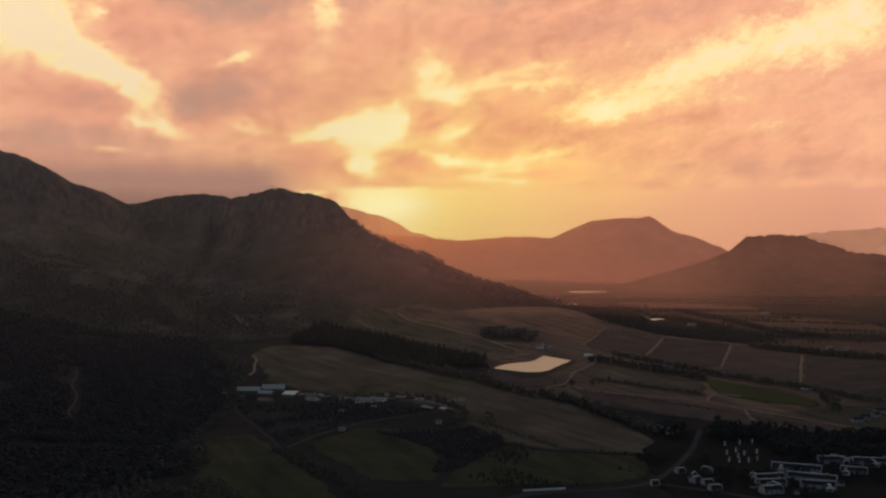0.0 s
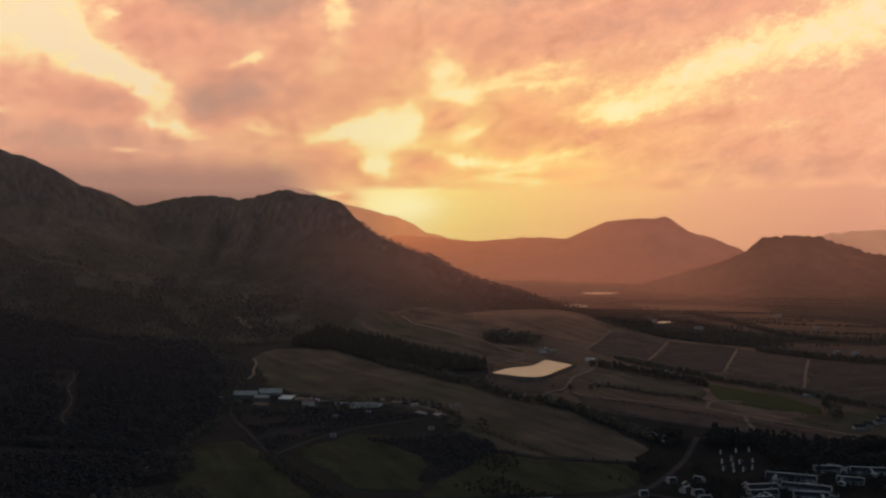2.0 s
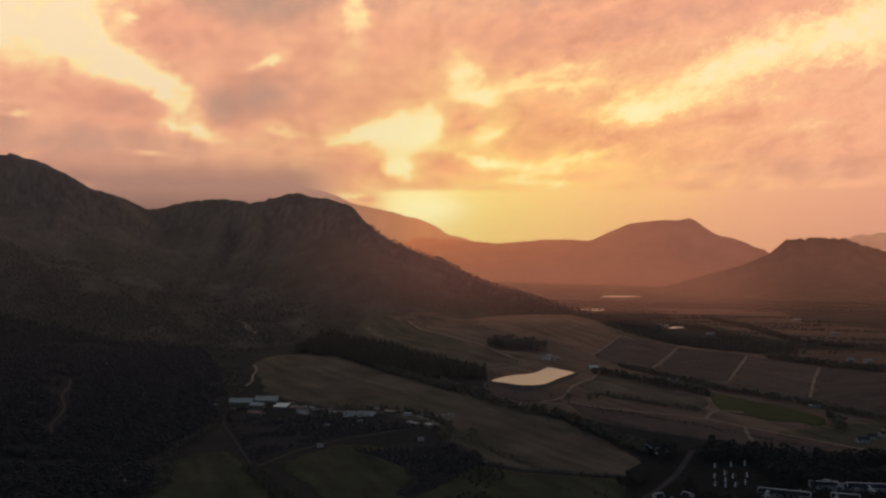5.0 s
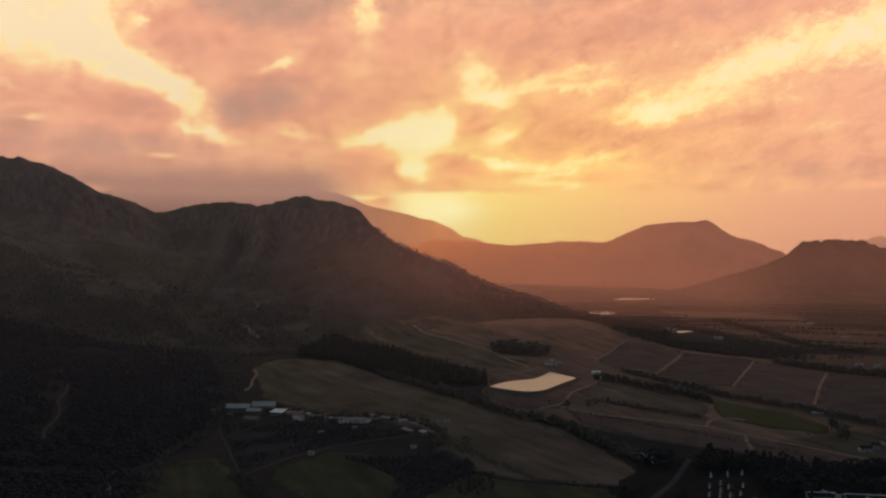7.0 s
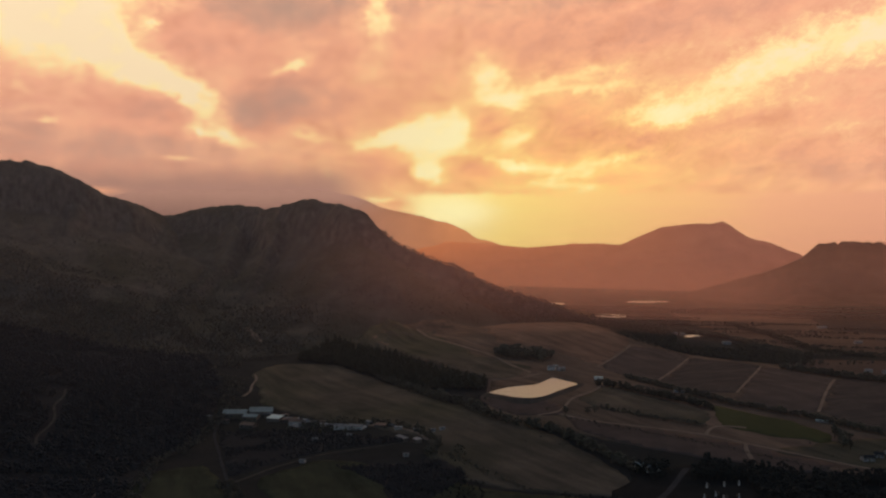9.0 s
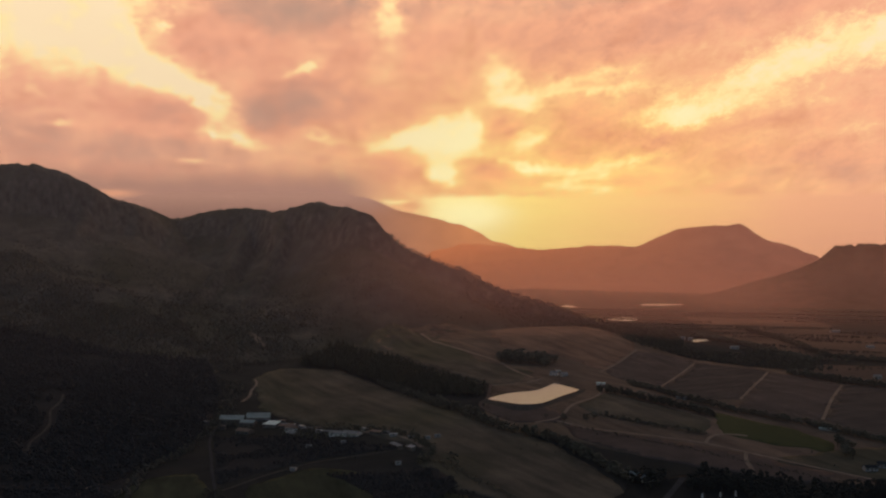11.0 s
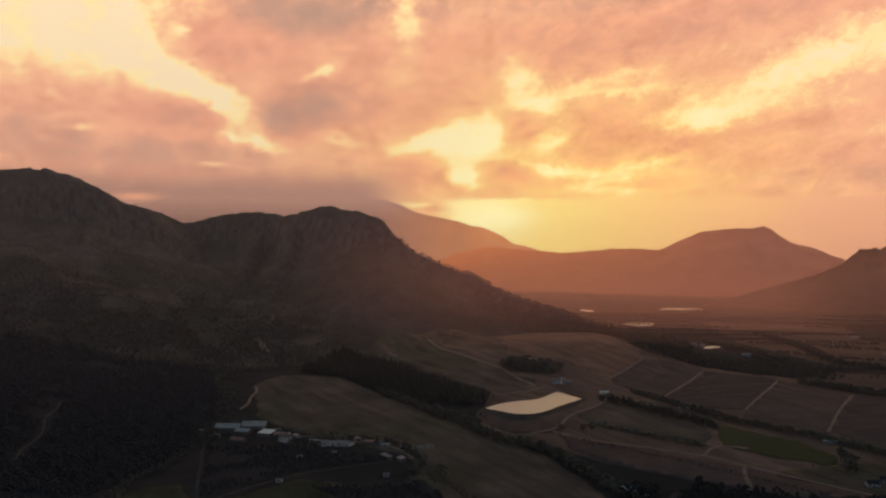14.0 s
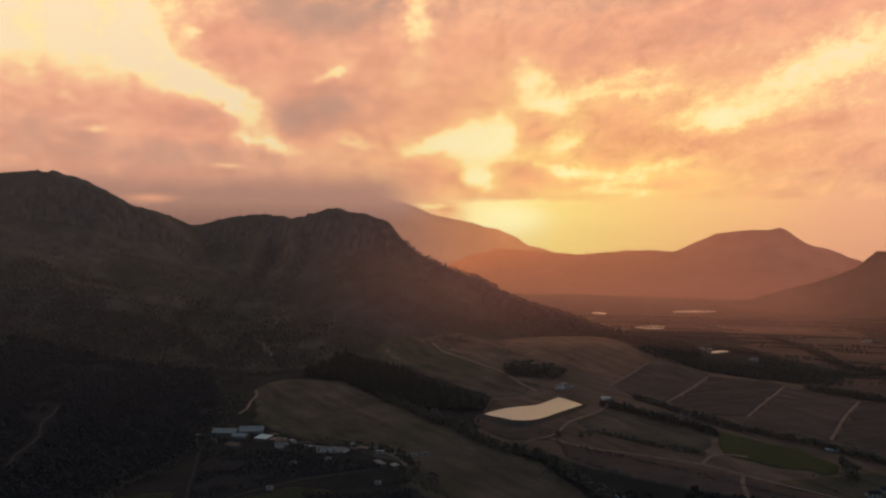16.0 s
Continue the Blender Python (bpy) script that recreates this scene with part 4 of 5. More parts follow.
def off_roads(places, gap):
    """Those of the places that lie farther than gap from the village roads."""
    keep = []
    for x, y in places:
        d = 1e9
        for line in VILLAGE_ROADS:
            for (x0, y0), (x1, y1) in zip(line, line[1:]):
                f = max(0.0, min(1.0, ((x - x0) * (x1 - x0) + (y - y0) * (y1 - y0)) / ((x1 - x0) ** 2 + (y1 - y0) ** 2)))
                d = min(d, math.hypot(x - x0 - f * (x1 - x0), (y - y0 - f * (y1 - y0)) * 0.55))
        if d > gap:
            keep.append((x, y))
    return keep


PLANTATION = [(-200, 1450), (-166, 1550), (-75, 1452), (11, 1313), (58, 1235), (52, 1200), (0, 1232), (-46, 1282), (-128, 1399)]
front, rest = [], []
for q in scatter(PLANTATION, 6.2, 2):
    (front if q[0] > -40 and len(front) < 90 else rest).append(q)
for q in front:
    tree("pine", *q, tree_rng.uniform(11, 16), "in a dense plantation block", "plantation pines")
wood(rest, ("pine",), 11, 16, "dense dark block of planted pines")
for q in scatter([(55, 1440), (120, 1402), (138, 1430), (72, 1478)], 8.5, 3):
    tree("broad", *q, tree_rng.uniform(9, 14), "in a small copse beside the fields", "copse trees")
tree_row([(-62, 1313), (-22, 1240), (18, 1171), (50, 1122), (83, 1071), (133, 1025), (163, 967), (180, 926)], 8.5, 8.5, ("broad", "broad", "tall"), "in the tree line between the meadows", "tree line", 4.0)
tree_row([(178, 1240), (227, 1180), (278, 1119)], 7.5, 8.0, ("broad",), "in a windbreak row", "windbreak")
tree_row([(176, 1118), (219, 1081), (261, 1056)], 9.0, 5.0, ("broad",), "in a broken hedge row", "hedge row")
tree_row([(213, 1290), (258, 1197), (294, 1145), (348, 1101), (410, 1038), (470, 1000)], 8.5, 7.0, ("broad",), "in a windbreak row below the vineyards", "windbreak")
tree_row([(408, 1400), (455, 1325), (540, 1250)], 6.0, 9.0, ("broad",), "in a windbreak row above the vineyards", "windbreak")
tree_row([(366, 1036), (365, 1012), (369, 990)], 5.0, 11.0, ("broad", "tall"), "in a dark clump beside the dirt road", "roadside clump", 4.0)
tree_row([(120, 1112), (140, 1096), (172, 1108)], 9.0, 7.0, ("broad",), "beside the track below the pond", "pond side trees", 5.0)
tree_row([(45, 959), (60, 944)], 8.0, 9.0, ("broad",), "standing in the dry meadow", "meadow trees", 3.0)
wood([q for q in scatter([(160, 1720), (241, 1540), (300, 1484), (366, 1450), (440, 1425), (470, 1500), (385, 1590), (335, 1655), (300, 1790), (190, 1850), (60, 1900), (-40, 1880), (20, 1760), (100, 1720)], 5.5, 4) if not (306 < q[0] < 384 and 1530 < q[1] < 1725)], ("bush",), 3, 6, "dark belt of trees along the foot of the spur")
wood(scatter([(440, 1425), (700, 1520), (760, 1600), (500, 1640), (400, 1600)], 9.0, 14, 0.50), ("bush",), 3, 6, "scattered trees on the valley floor")
FOREST_TRACK = [(-401, 1216), (-380, 1154), (-356, 1091), (-342, 1036), (-332, 1008)]
CLEARING = [(x, y) for a, b in zip(FOREST_TRACK, FOREST_TRACK[1:]) for x, y in zip(np.linspace(a[0], b[0], 8), np.linspace(a[1], b[1], 8))]
wood([q for q in scatter(WOODLAND, 6.4, 5, 0.27) if min(math.hypot(q[0] - c[0], (q[1] - c[1]) * 0.35) for c in CLEARING) > 4.5], ("bush",), 4, 8, "dark woodland filling the hollow below the mountain", leaf=M_GREYLEAF)
wood(scatter([(-1100, 1480), (-420, 1480), (-250, 1440), (-190, 1560), (-230, 1680), (-420, 1760), (-1100, 1700)], 6.5, 25, 0.36), ("bush",), 2.5, 6, "dark scrub climbing the lower mountain slope", leaf=M_SCRUB)
wood(scatter([(-900, 1640), (-420, 1640), (-290, 1500), (-225, 1300), (-200, 1120), (-195, 940), (-150, 770), (-110, 690), (-260, 640), (-165, 780), (-209, 942), (-215, 1117), (-246, 1284), (-330, 1480), (-620, 1500), (-900, 1480)], 6.4, 15, 0.46), ("bush",), 2.5, 6, "ragged scrub along the edge of the woodland", leaf=M_SCRUB)
wood(scatter(FARM_SCRUB, 4.3, 6, 0.42) + scatter(LOW_SCRUB, 3.6, 26, 0.34), ("bush",), 1.2, 3.8, "dark trees and scrub round the farm sheds", leaf=M_GREYLEAF)
wood([q for q in off_roads(scatter([(186, 920), (240, 945), (330, 905), (390, 930), (430, 880), (360, 840), (280, 826), (215, 840)], 6.0, 7, 0.34), 10) if not (216 < q[0] < 266 and 815 < q[1] < 897)], ("broad", "broad", "tall"), 6, 12, "dark tall trees behind the village", leaf=M_DARKLEAF)
wood([q for q in off_roads(scatter([(150, 840), (215, 845), (260, 830), (420, 860), (420, 660), (190, 660)], 5.6, 8, 0.40), 11) if not (208 < q[0] < 256 and 795 < q[1] < 850)], ("broad",), 2.5, 6, "garden trees between the village houses", leaf=M_DARKLEAF)
wood(scatter([(-235, 1243), (-116, 1175), (-19, 1071), (-48, 1046), (-142, 1105), (-223, 1191)], 8.0, 9, 0.5), ("bush",), 2.5, 5, "garden trees between the farm sheds")


def hedge_lines(x0, x1, y0, y1, count, seed):
    """Long uneven lines of trees across the plain."""
    rng, out = random.Random(seed), []
    for k in range(count):
        cy, cx, half = y0 + (y1 - y0) * (k + rng.random()) / count, rng.uniform(x0, x1), rng.uniform(60, 240)
        lean = rng.uniform(-0.35, 0.1)
        for i in range(int(half * 2 / 1.5)):
            d = -half + 1.5 * i
            if rng.random() < 0.85 and x0 < cx + d < x1 + 200:
                out.append((cx + d + rng.uniform(-3, 3), cy + lean * d + rng.uniform(-5, 5)))
    return out


wood(hedge_lines(430, 900, 1560, 2750, 15, 3), ("bush",), 2.5, 5.5, "far lines of hedges and trees on the plain", leaf=M_SCRUB)
wood(hedge_lines(120, 420, 2080, 2760, 9, 5), ("bush",), 2.5, 5.5, "far lines of hedges behind the spur", leaf=M_SCRUB)
wood([(x + random.uniform(-5, 5), float(np.interp(x, NEAR_RIDGE[-40:, 0], NEAR_RIDGE[-40:, 1])) + random.uniform(-14, 10)) for x in np.arange(-150, 280, 1.2)], ("broad", "tall"), 2.2, 7.5, "ragged trees along the crest of the spur")
wood([(x + random.uniform(-4, 4), 3345 + random.uniform(-30, 12)) for x in np.arange(930, 1300, 7.0)], ("broad", "tall"), 1.5, 4.2, "fringe of trees along the flat hilltop", height=hill_height)


def hedge_fill(points, width, gap, low, high, label):
    """Thick undergrowth along a row of trees."""
    rng, out = random.Random(len(points) * 31 + int(width * 10)), []
    for a, b in zip(points, points[1:]):
        d = math.dist(a, b)
        nx, ny = -(b[1] - a[1]) / d, (b[0] - a[0]) / d
        for i in range(int(d / gap)):
            f, s = (i + rng.random()) * gap / d, rng.uniform(-width, width) / 2
            out.append((a[0] + (b[0] - a[0]) * f + nx * s, a[1] + (b[1] - a[1]) * f + ny * s))
    wood(out, ("bush",), low, high, label, "hedge").name = "hedge"


hedge_fill([(-70, 1325), (-22, 1240), (18, 1171), (50, 1122), (83, 1071), (133, 1025), (163, 967), (190, 915)], 13, 1.7, 3.5, 7.5, "thick dark undergrowth along the tree line")
hedge_fill([(176, 1242), (227, 1182), (280, 1117)], 7, 1.5, 4, 8, "dense dark windbreak hedge")
hedge_fill([(170, 1122), (219, 1083), (262, 1056)], 6, 1.8, 1.8, 4, "low broken hedge")
hedge_fill([(211, 1292), (258, 1199), (294, 1147), (348, 1103), (412, 1038), (480, 995)], 6, 1.7, 3, 7, "dense dark windbreak hedge below the vineyards")
hedge_fill([(405, 1404), (455, 1327), (560, 1235)], 8, 1.8, 4, 8, "dense dark windbreak hedge above the vineyards")
wood(off_roads(scatter([(0, 690), (6, 860), (40, 900), (170, 842), (150, 770), (110, 748), (40, 730)], 5.5, 33, 0.52), 7), ("bush",), 1.2, 3.2, "patches of low scrub beside the country road", leaf=M_DARKLEAF)
hedge_fill([(-124, 880), (-100, 832), (-81, 791), (-43, 714), (-30, 680)], 14, 0.8, 1.6, 3.6, "thick hedge between the green paddocks")
hedge_fill([(486, 2182), (502, 1901), (493, 1660), (500, 1590), (560, 1545)], 16, 1.3, 4, 8, "dark belt of trees across the plain")
hedge_fill([(346, 1735), (401, 1640), (434, 1575), (470, 1528)], 30, 0.7, 4, 7.5, "dark belt of trees beside the small pond")
hedge_fill([(20, 983), (60, 930), (100, 868), (150, 846)], 8, 2.2, 1.5, 3.5, "scrubby hedge below the long meadow")
hedge_fill([(-57, 1102), (0, 1056), (30, 998), (20, 959)], 9, 2.5, 3, 6, "scrub along the farm lane")
hedge_fill([(130, 1092), (200, 1040), (280, 985), (345, 930)], 7, 1.6, 0.9, 2.2, "low scrub below the dirt road")


def shrubs(places, size, label):
    rng = random.Random(7)
    v, f = clumps(rng, 1, lambda r, k: ((0, 0, 0.3), 1.0), 1.0)
    v = np.array(v)
    z = surface_height(np.array([p[0] for p in places]), np.array([p[1] for p in places]))
    allv, allf = [], []
    for k, ((x, y), h) in enumerate(zip(places, z)):
        a, s = rng.uniform(0, 6.3), size * rng.uniform(0.5, 1.6)
        c, d = math.cos(a) * s, math.sin(a) * s
        allv.append(np.stack([v[:, 0] * c - v[:, 1] * d + x, v[:, 0] * d + v[:, 1] * c + y, v[:, 2] * s + h], 1))
        allf += [tuple(i + k * 6 for i in q) for q in f]
    me = bpy.data.meshes.new("shrubs")
    me.from_pydata(np.concatenate(allv).tolist(), [], allf)
    me.materials.append(M_SHRUB)
    tagged(new("shrubs", me), label, "shrubs", kind="stuff")


shrubs(scatter([(-1300, 1400), (-330, 1400), (-150, 1600), (-110, 1660), (40, 1700), (-60, 1900), (-1300, 1900)], 9.0, 21, 0.40), 1.5, "dark low bushes over the mountain slopes")
shrubs(scatter([(-260, 760), (430, 760), (430, 1000), (160, 1060), (-60, 1100)], 26.0, 22, 0.52), 1.0, "scattered low bushes over the valley fields")

# ---------------------------------------------------------------- buildings
M_WHITE = surface("limewashed_plaster", (0.55, 0.54, 0.52), (0.78, 0.77, 0.74), 0.3, 2.0, rough=0.85, bump=0.15, depth=0.03, gloss=0.2)
M_LIME = surface("grey_limewash", (0.26, 0.26, 0.26), (0.40, 0.40, 0.40), 0.3, 2.0, rough=0.85, bump=0.15, depth=0.03, gloss=0.2)
M_PLASTER = surface("grey_brown_plaster", (0.11, 0.10, 0.09), (0.18, 0.165, 0.15), 0.3, 2.0, rough=0.85, bump=0.15, depth=0.03)
M_THATCH = surface("old_dark_thatch", (0.05, 0.045, 0.04), (0.11, 0.10, 0.085), 0.3, 3.0, rough=0.95, bump=0.4, depth=0.1)
M_DARKSLATE = surface("dark_slate_roofing", (0.0187, 0.0248, 0.0292), (0.0319, 0.0396, 0.0440), 0.3, 2.5, rough=0.9, bump=0.2, depth=0.04, gloss=0.1)
M_SLATE = surface("blue_grey_roof_sheeting", (0.14, 0.155, 0.165), (0.24, 0.258, 0.268), 0.2, 1.5, rough=0.85, bump=0.1, depth=0.03, gloss=0.2)
M_TEAL = surface("pale_teal_roof_sheeting", (0.15, 0.215, 0.225), (0.27, 0.345, 0.355), 0.15, 1.2, rough=0.8, bump=0.1, depth=0.03, gloss=0.2)
M_BRIGHT = surface("pale_mint_sheeting", (0.50, 0.66, 0.65), (0.64, 0.78, 0.77), 0.2, 1.5, rough=0.75, bump=0.08, depth=0.02, gloss=0.2)
M_RUST = surface("brown_rusted_sheeting", (0.10, 0.07, 0.055), (0.22, 0.17, 0.14), 0.25, 1.5, rough=0.7, bump=0.1, depth=0.03, gloss=0.2)
M_PANE = surface("dark_window_glass", (0.02, 0.022, 0.025), (0.03, 0.032, 0.035), 0.5, 2.0, rough=0.1, bump=0.0, gloss=0.5)
M_WOOD = surface("weathered_door_wood", (0.09, 0.07, 0.05), (0.15, 0.12, 0.09), 0.5, 5.0, bump=0.2, depth=0.02)


def part(name, bm, material, parent, label=""):
    me = bpy.data.meshes.new(name)
    bm.normal_update()
    bm.to_mesh(me)
    bm.free()
    me.materials.append(material)
    ob = new(name, me)
    ob.parent = parent
    return tagged(ob, label)


def block(bm, x0, x1, y0, y1, z0, z1):
    r = bmesh.ops.create_cube(bm, size=1.0)
    bmesh.ops.transform(bm, matrix=Matrix.Translation(((x0 + x1) / 2, (y0 + y1) / 2, (z0 + z1) / 2)) @ Matrix.Diagonal((x1 - x0, y1 - y0, z1 - z0, 1)), verts=r["verts"])
    return r["verts"]


def prism(bm, profile, x0, x1):
    """A profile in y and z drawn out along x."""
    a = [bm.verts.new((x0, y, z)) for y, z in profile]
    b = [bm.verts.new((x1, y, z)) for y, z in profile]
    k = len(profile)
    bm.faces.new(a[::-1]), bm.faces.new(b)
    for i in range(k):
        bm.faces.new((a[i], a[(i + 1) % k], b[(i + 1) % k], b[i]))


def house(name, x, y, turn, length, width, eaves, pitch, wall_m, roof_m, label, category, group, windows=3, chimney=False, parapet=False, mono=False, trim=None):
    root = new(name)
    root.empty_display_size = 0.1
    lo = min(float(surface_height(x + dx, y + dy)) for dx in (-length / 2, 0, length / 2) for dy in (-width / 2, 0, width / 2))
    root.matrix_basis = pose(x, y, lo + 0.5, 0, 0, turn)
    l, w = length / 2, width / 2
    ridge = eaves + w * math.tan(radians(pitch))
    bm = bmesh.new()
    if mono:
        prism(bm, [(-w, -1.5), (w, -1.5), (w, eaves + width * math.tan(radians(pitch))), (-w, eaves)], -l, l)
    else:
        prism(bm, [(-w, -1.5), (w, -1.5), (w, eaves), (0, ridge), (-w, eaves)], -l, l)
    part("wall", bm, wall_m, root)
    bm = bmesh.new()
    t, o = 0.22, 0.45
    slope = math.tan(radians(pitch))
    end = l - 0.35 if parapet else l + 0.35
    if mono:
        hi = eaves + width * slope
        prism(bm, [(-w - o, eaves - o * slope + 0.03), (w + o, hi + o * slope + 0.03), (w + o, hi + o * slope + t), (-w - o, eaves - o * slope + t)], -end, end)
    else:
        prism(bm, [(-w - o, eaves - o * slope + 0.03), (0, ridge + 0.03), (w + o, eaves - o * slope + 0.03), (w + o, eaves - o * slope + t), (0, ridge + t + 0.05), (-w - o, eaves - o * slope + t)], -end, end)
    roof = part("roof", bm, roof_m, root)
    if parapet:
        for s in (-1, 1):
            bm = bmesh.new()
            prism(bm, [(-w - 0.1, 0.2), (w + 0.1, 0.2), (w + 0.1, eaves + 0.5), (w * 0.55, eaves + w * slope * 0.5 + 0.6), (w * 0.25, ridge + 0.5), (0, ridge + 0.9), (-w * 0.25, ridge + 0.5), (-w * 0.55, eaves + w * slope * 0.5 + 0.6), (-w - 0.1, eaves + 0.5)], min(s * (l - 0.2), s * (l + 0.25)), max(s * (l - 0.2), s * (l + 0.25)))
            part("gable", bm, trim or M_LIME, root)
    for k in range(windows):
        cx = -l + length * (k + 0.5) / windows
        if windows > 1 and k == windows // 2:
            bm = bmesh.new()
            block(bm, cx - 0.5, cx + 0.5, -w - 0.06, -w + 0.05, -0.3, 1.9)
            part("door", bm, M_WOOD, root)
            continue
        bm = bmesh.new()
        block(bm, cx - 0.6, cx + 0.6, -w - 0.05, -w + 0.05, 0.9, 2.1)
        part("window", bm, M_PANE, root)
    if parapet:
        bm = bmesh.new()
        prism(bm, [(-0.4, ridge + t - 0.25), (0.4, ridge + t - 0.25), (0.2, ridge + t + 0.3), (-0.2, ridge + t + 0.3)], -end + 0.1, end - 0.1)
        part("ridge_cap", bm, M_WHITE, roof, "white plastered roof ridge")
    if chimney:
        bm = bmesh.new()
        block(bm, l * 0.6 - 0.45, l * 0.6 + 0.45, -0.4, 0.4, ridge - 0.6, ridge + 1.3)
        block(bm, l * 0.6 - 0.55, l * 0.6 + 0.55, -0.5, 0.5, ridge + 1.3, ridge + 1.5)
        part("chimney", bm, wall_m, roof)
    return tagged(root, label, category, group)


TEAL_LABEL = "long farm shed with a pale teal sheet roof"
house("shed", -202, 1186, 4, 25, 17, 4.5, 20, M_PLASTER, M_TEAL, TEAL_LABEL, "shed", "farm sheds", 4)
house("shed", -177, 1194, 12, 24, 20, 5.0, 20, M_PLASTER, M_TEAL, TEAL_LABEL, "shed", "farm sheds", 3)
house("shed", -182, 1174, -6, 15, 12, 4.0, 20, M_PLASTER, M_TEAL, TEAL_LABEL, "shed", "farm sheds", 3)
house("shed", -154, 1162, -14, 14, 12, 3.6, 9, M_PLASTER, M_BRIGHT, "open shed with a bright mint-coloured sheet roof", "shed", "farm sheds", 0, mono=True)
house("house", -176, 1141, -20, 16, 9, 3.2, 25, M_PLASTER, M_RUST, "low farm cottage with a brown roof", "house", "farm cottages", 3, True)
house("house", -128, 1138, 10, 12, 9, 3.2, 28, M_WHITE, M_RUST, "low farm cottage with pale gable walls", "house", "farm cottages", 3, True)
house("house", -119, 1111, -40, 10, 8, 3.0, 25, M_PLASTER, M_SLATE, "small grey-roofed farm cottage", "house", "farm cottages", 3)
house("shed", -136, 1153, 20, 16, 4, 2.6, 12, M_PLASTER, M_RUST, "narrow brown lean-to shed in the farmyard", "shed", "farm sheds", 0, mono=True)
house("shed", -70, 1084, -16, 14, 9, 3.4, 18, M_WHITE, M_SLATE, "pale farm building with a grey sheet roof", "shed", "farm sheds", 3)
house("shed", -55, 1076, -22, 16, 9, 3.4, 18, M_WHITE, M_SLATE, "pale farm building with a grey sheet roof", "shed", "farm sheds", 3)
house("shed", -32, 1072, -30, 12, 5, 2.6, 10, M_PLASTER, M_RUST, "low brown farm shed", "shed", "farm sheds", 0, mono=True)
house("shed", 9, 1006, -55, 9, 4, 2.6, 12, M_PLASTER, M_LIME, "small shed with a pale roof at the lane's end", "shed", "farm sheds", 0, mono=True)
house("shed", -6, 1018, -58, 18, 4, 2.4, 10, M_PLASTER, M_SLATE, "narrow open shed along the lane", "shed", "farm sheds", 0, mono=True)
for hx, hy, hr in ((19, 1041, 10), (27, 1046, 20), (-87, 1040, 0), (5, 959, 15), (-78, 948, -10), (-57, 1045, 5)):
    house("hut", hx, hy, hr, 4.6, 3.2, 2.0, 15, M_LIME, M_SLATE, "tiny white field hut with a grey roof", "hut", "field huts", 1)
house("house", 130, 1352, -10, 9, 7, 2.8, 28, M_WHITE, M_SLATE, "white farmhouse with a grey roof near the pond", "house", "pond farmhouses", 3, True)
house("house", 141, 1346, 30, 8, 6, 2.6, 28, M_LIME, M_SLATE, "pale farmhouse with a grey roof near the pond", "house", "pond farmhouses", 3)
house("shed", 134, 1364, 60, 8, 5, 2.4, 20, M_PLASTER, M_TEAL, "small outbuilding with a teal roof", "shed", "pond farmhouses", 1)
house("hut", 181, 1289, 0, 9.5, 4.5, 2.4, 12, M_WHITE, M_BRIGHT, "low white pump house beside the track", "hut", "field huts", 1)
for hx, hy in ((254, 1200), (260, 1196), (267, 1192)):
    house("hut", hx, hy, 15, 4.2, 3.0, 2.0, 15, M_LIME, M_SLATE, "tiny white field hut with a grey roof", "hut", "field huts", 1)
house("shed", 370, 1079, -20, 16, 2.6, 1.6, 10, M_LIME, M_BRIGHT, "long low white shed beside the windbreak", "shed", "farm sheds", 2)
house("house", 199, 921, 20, 11, 8, 3.2, 28, M_WHITE, M_SLATE, "white cottage among dark trees", "house", "roadside cottages", 3, True)
house("house", 190, 929, -15, 8, 6, 3.0, 25, M_WHITE, M_TEAL, "white cottage with a teal roof among trees", "house", "roadside cottages", 2)
for hx, hy, hr, hl in ((372, 966, 10, 12), (384, 976, -20, 9), (396, 985, 30, 11), (406, 998, 0, 13), (414, 985, 40, 9), (424, 1000, -10, 10)):
    house("house", hx, hy, hr, hl * 0.8, 6.0, 2.6, 28, M_LIME, M_DARKSLATE, "pale village house with a dark grey roof", "house", "village houses", 3)
for hx, hy, hl in ((501, 1380, 10), (520, 1374, 12), (318, 1690, 9), (328, 1682, 8), (640, 2095, 22), (375, 1588, 14), (690, 1640, 16), (610, 1780, 14)):
    house("house", hx, hy, tree_rng.uniform(-30, 30), hl * 0.8, 6, 2.8, 25, M_LIME, M_SLATE, "far white farmhouse on the valley floor", "house", "far farmhouses", 2)
VILLAGE = ((296, 826, -4, 18), (326, 822, -8, 28), (303, 826, -62, 14), (262, 798, -22, 34), (262, 766, -26, 32), (258, 744, -14, 22), (232, 765, 12, 22), (228, 748, 12, 20), (222, 728, 14, 14), (300, 790, -20, 18), (340, 790, -12, 22), (330, 760, -14, 24))
ROADSIDE = ((181, 770, 60, 8), (180, 758, 45, 8), (186, 750, 15, 7), (187, 734, 15, 8), (196, 790, -50, 7), (150, 746, 5, 5), (176, 786, 20, 6))
LONG = "long low house with white gables and dark slate roof"
for hx, hy, hr, hl in VILLAGE:
    house("house", hx, hy, hr, hl, 7.0, 2.9, 28, M_LIME, M_DARKSLATE, LONG, "house", "village houses", 4, True, True)
for k, (hx, hy, hr, hl) in enumerate(VILLAGE):
    side, along = (-1 if k % 2 else 1), (k % 3 - 1) * hl * 0.3
    a = radians(hr)
    wx, wy = hx + along * math.cos(a) - side * 6.6 * math.sin(a), hy + along * math.sin(a) + side * 6.6 * math.cos(a)
    house("house", wx, wy, hr + 90, 7.0, 5.0, 2.2, 30, M_PLASTER, M_DARKSLATE, "short wing with white end gable and dark slate roof", "house", "village wings", 2, k % 2 == 0, True, trim=M_WHITE)
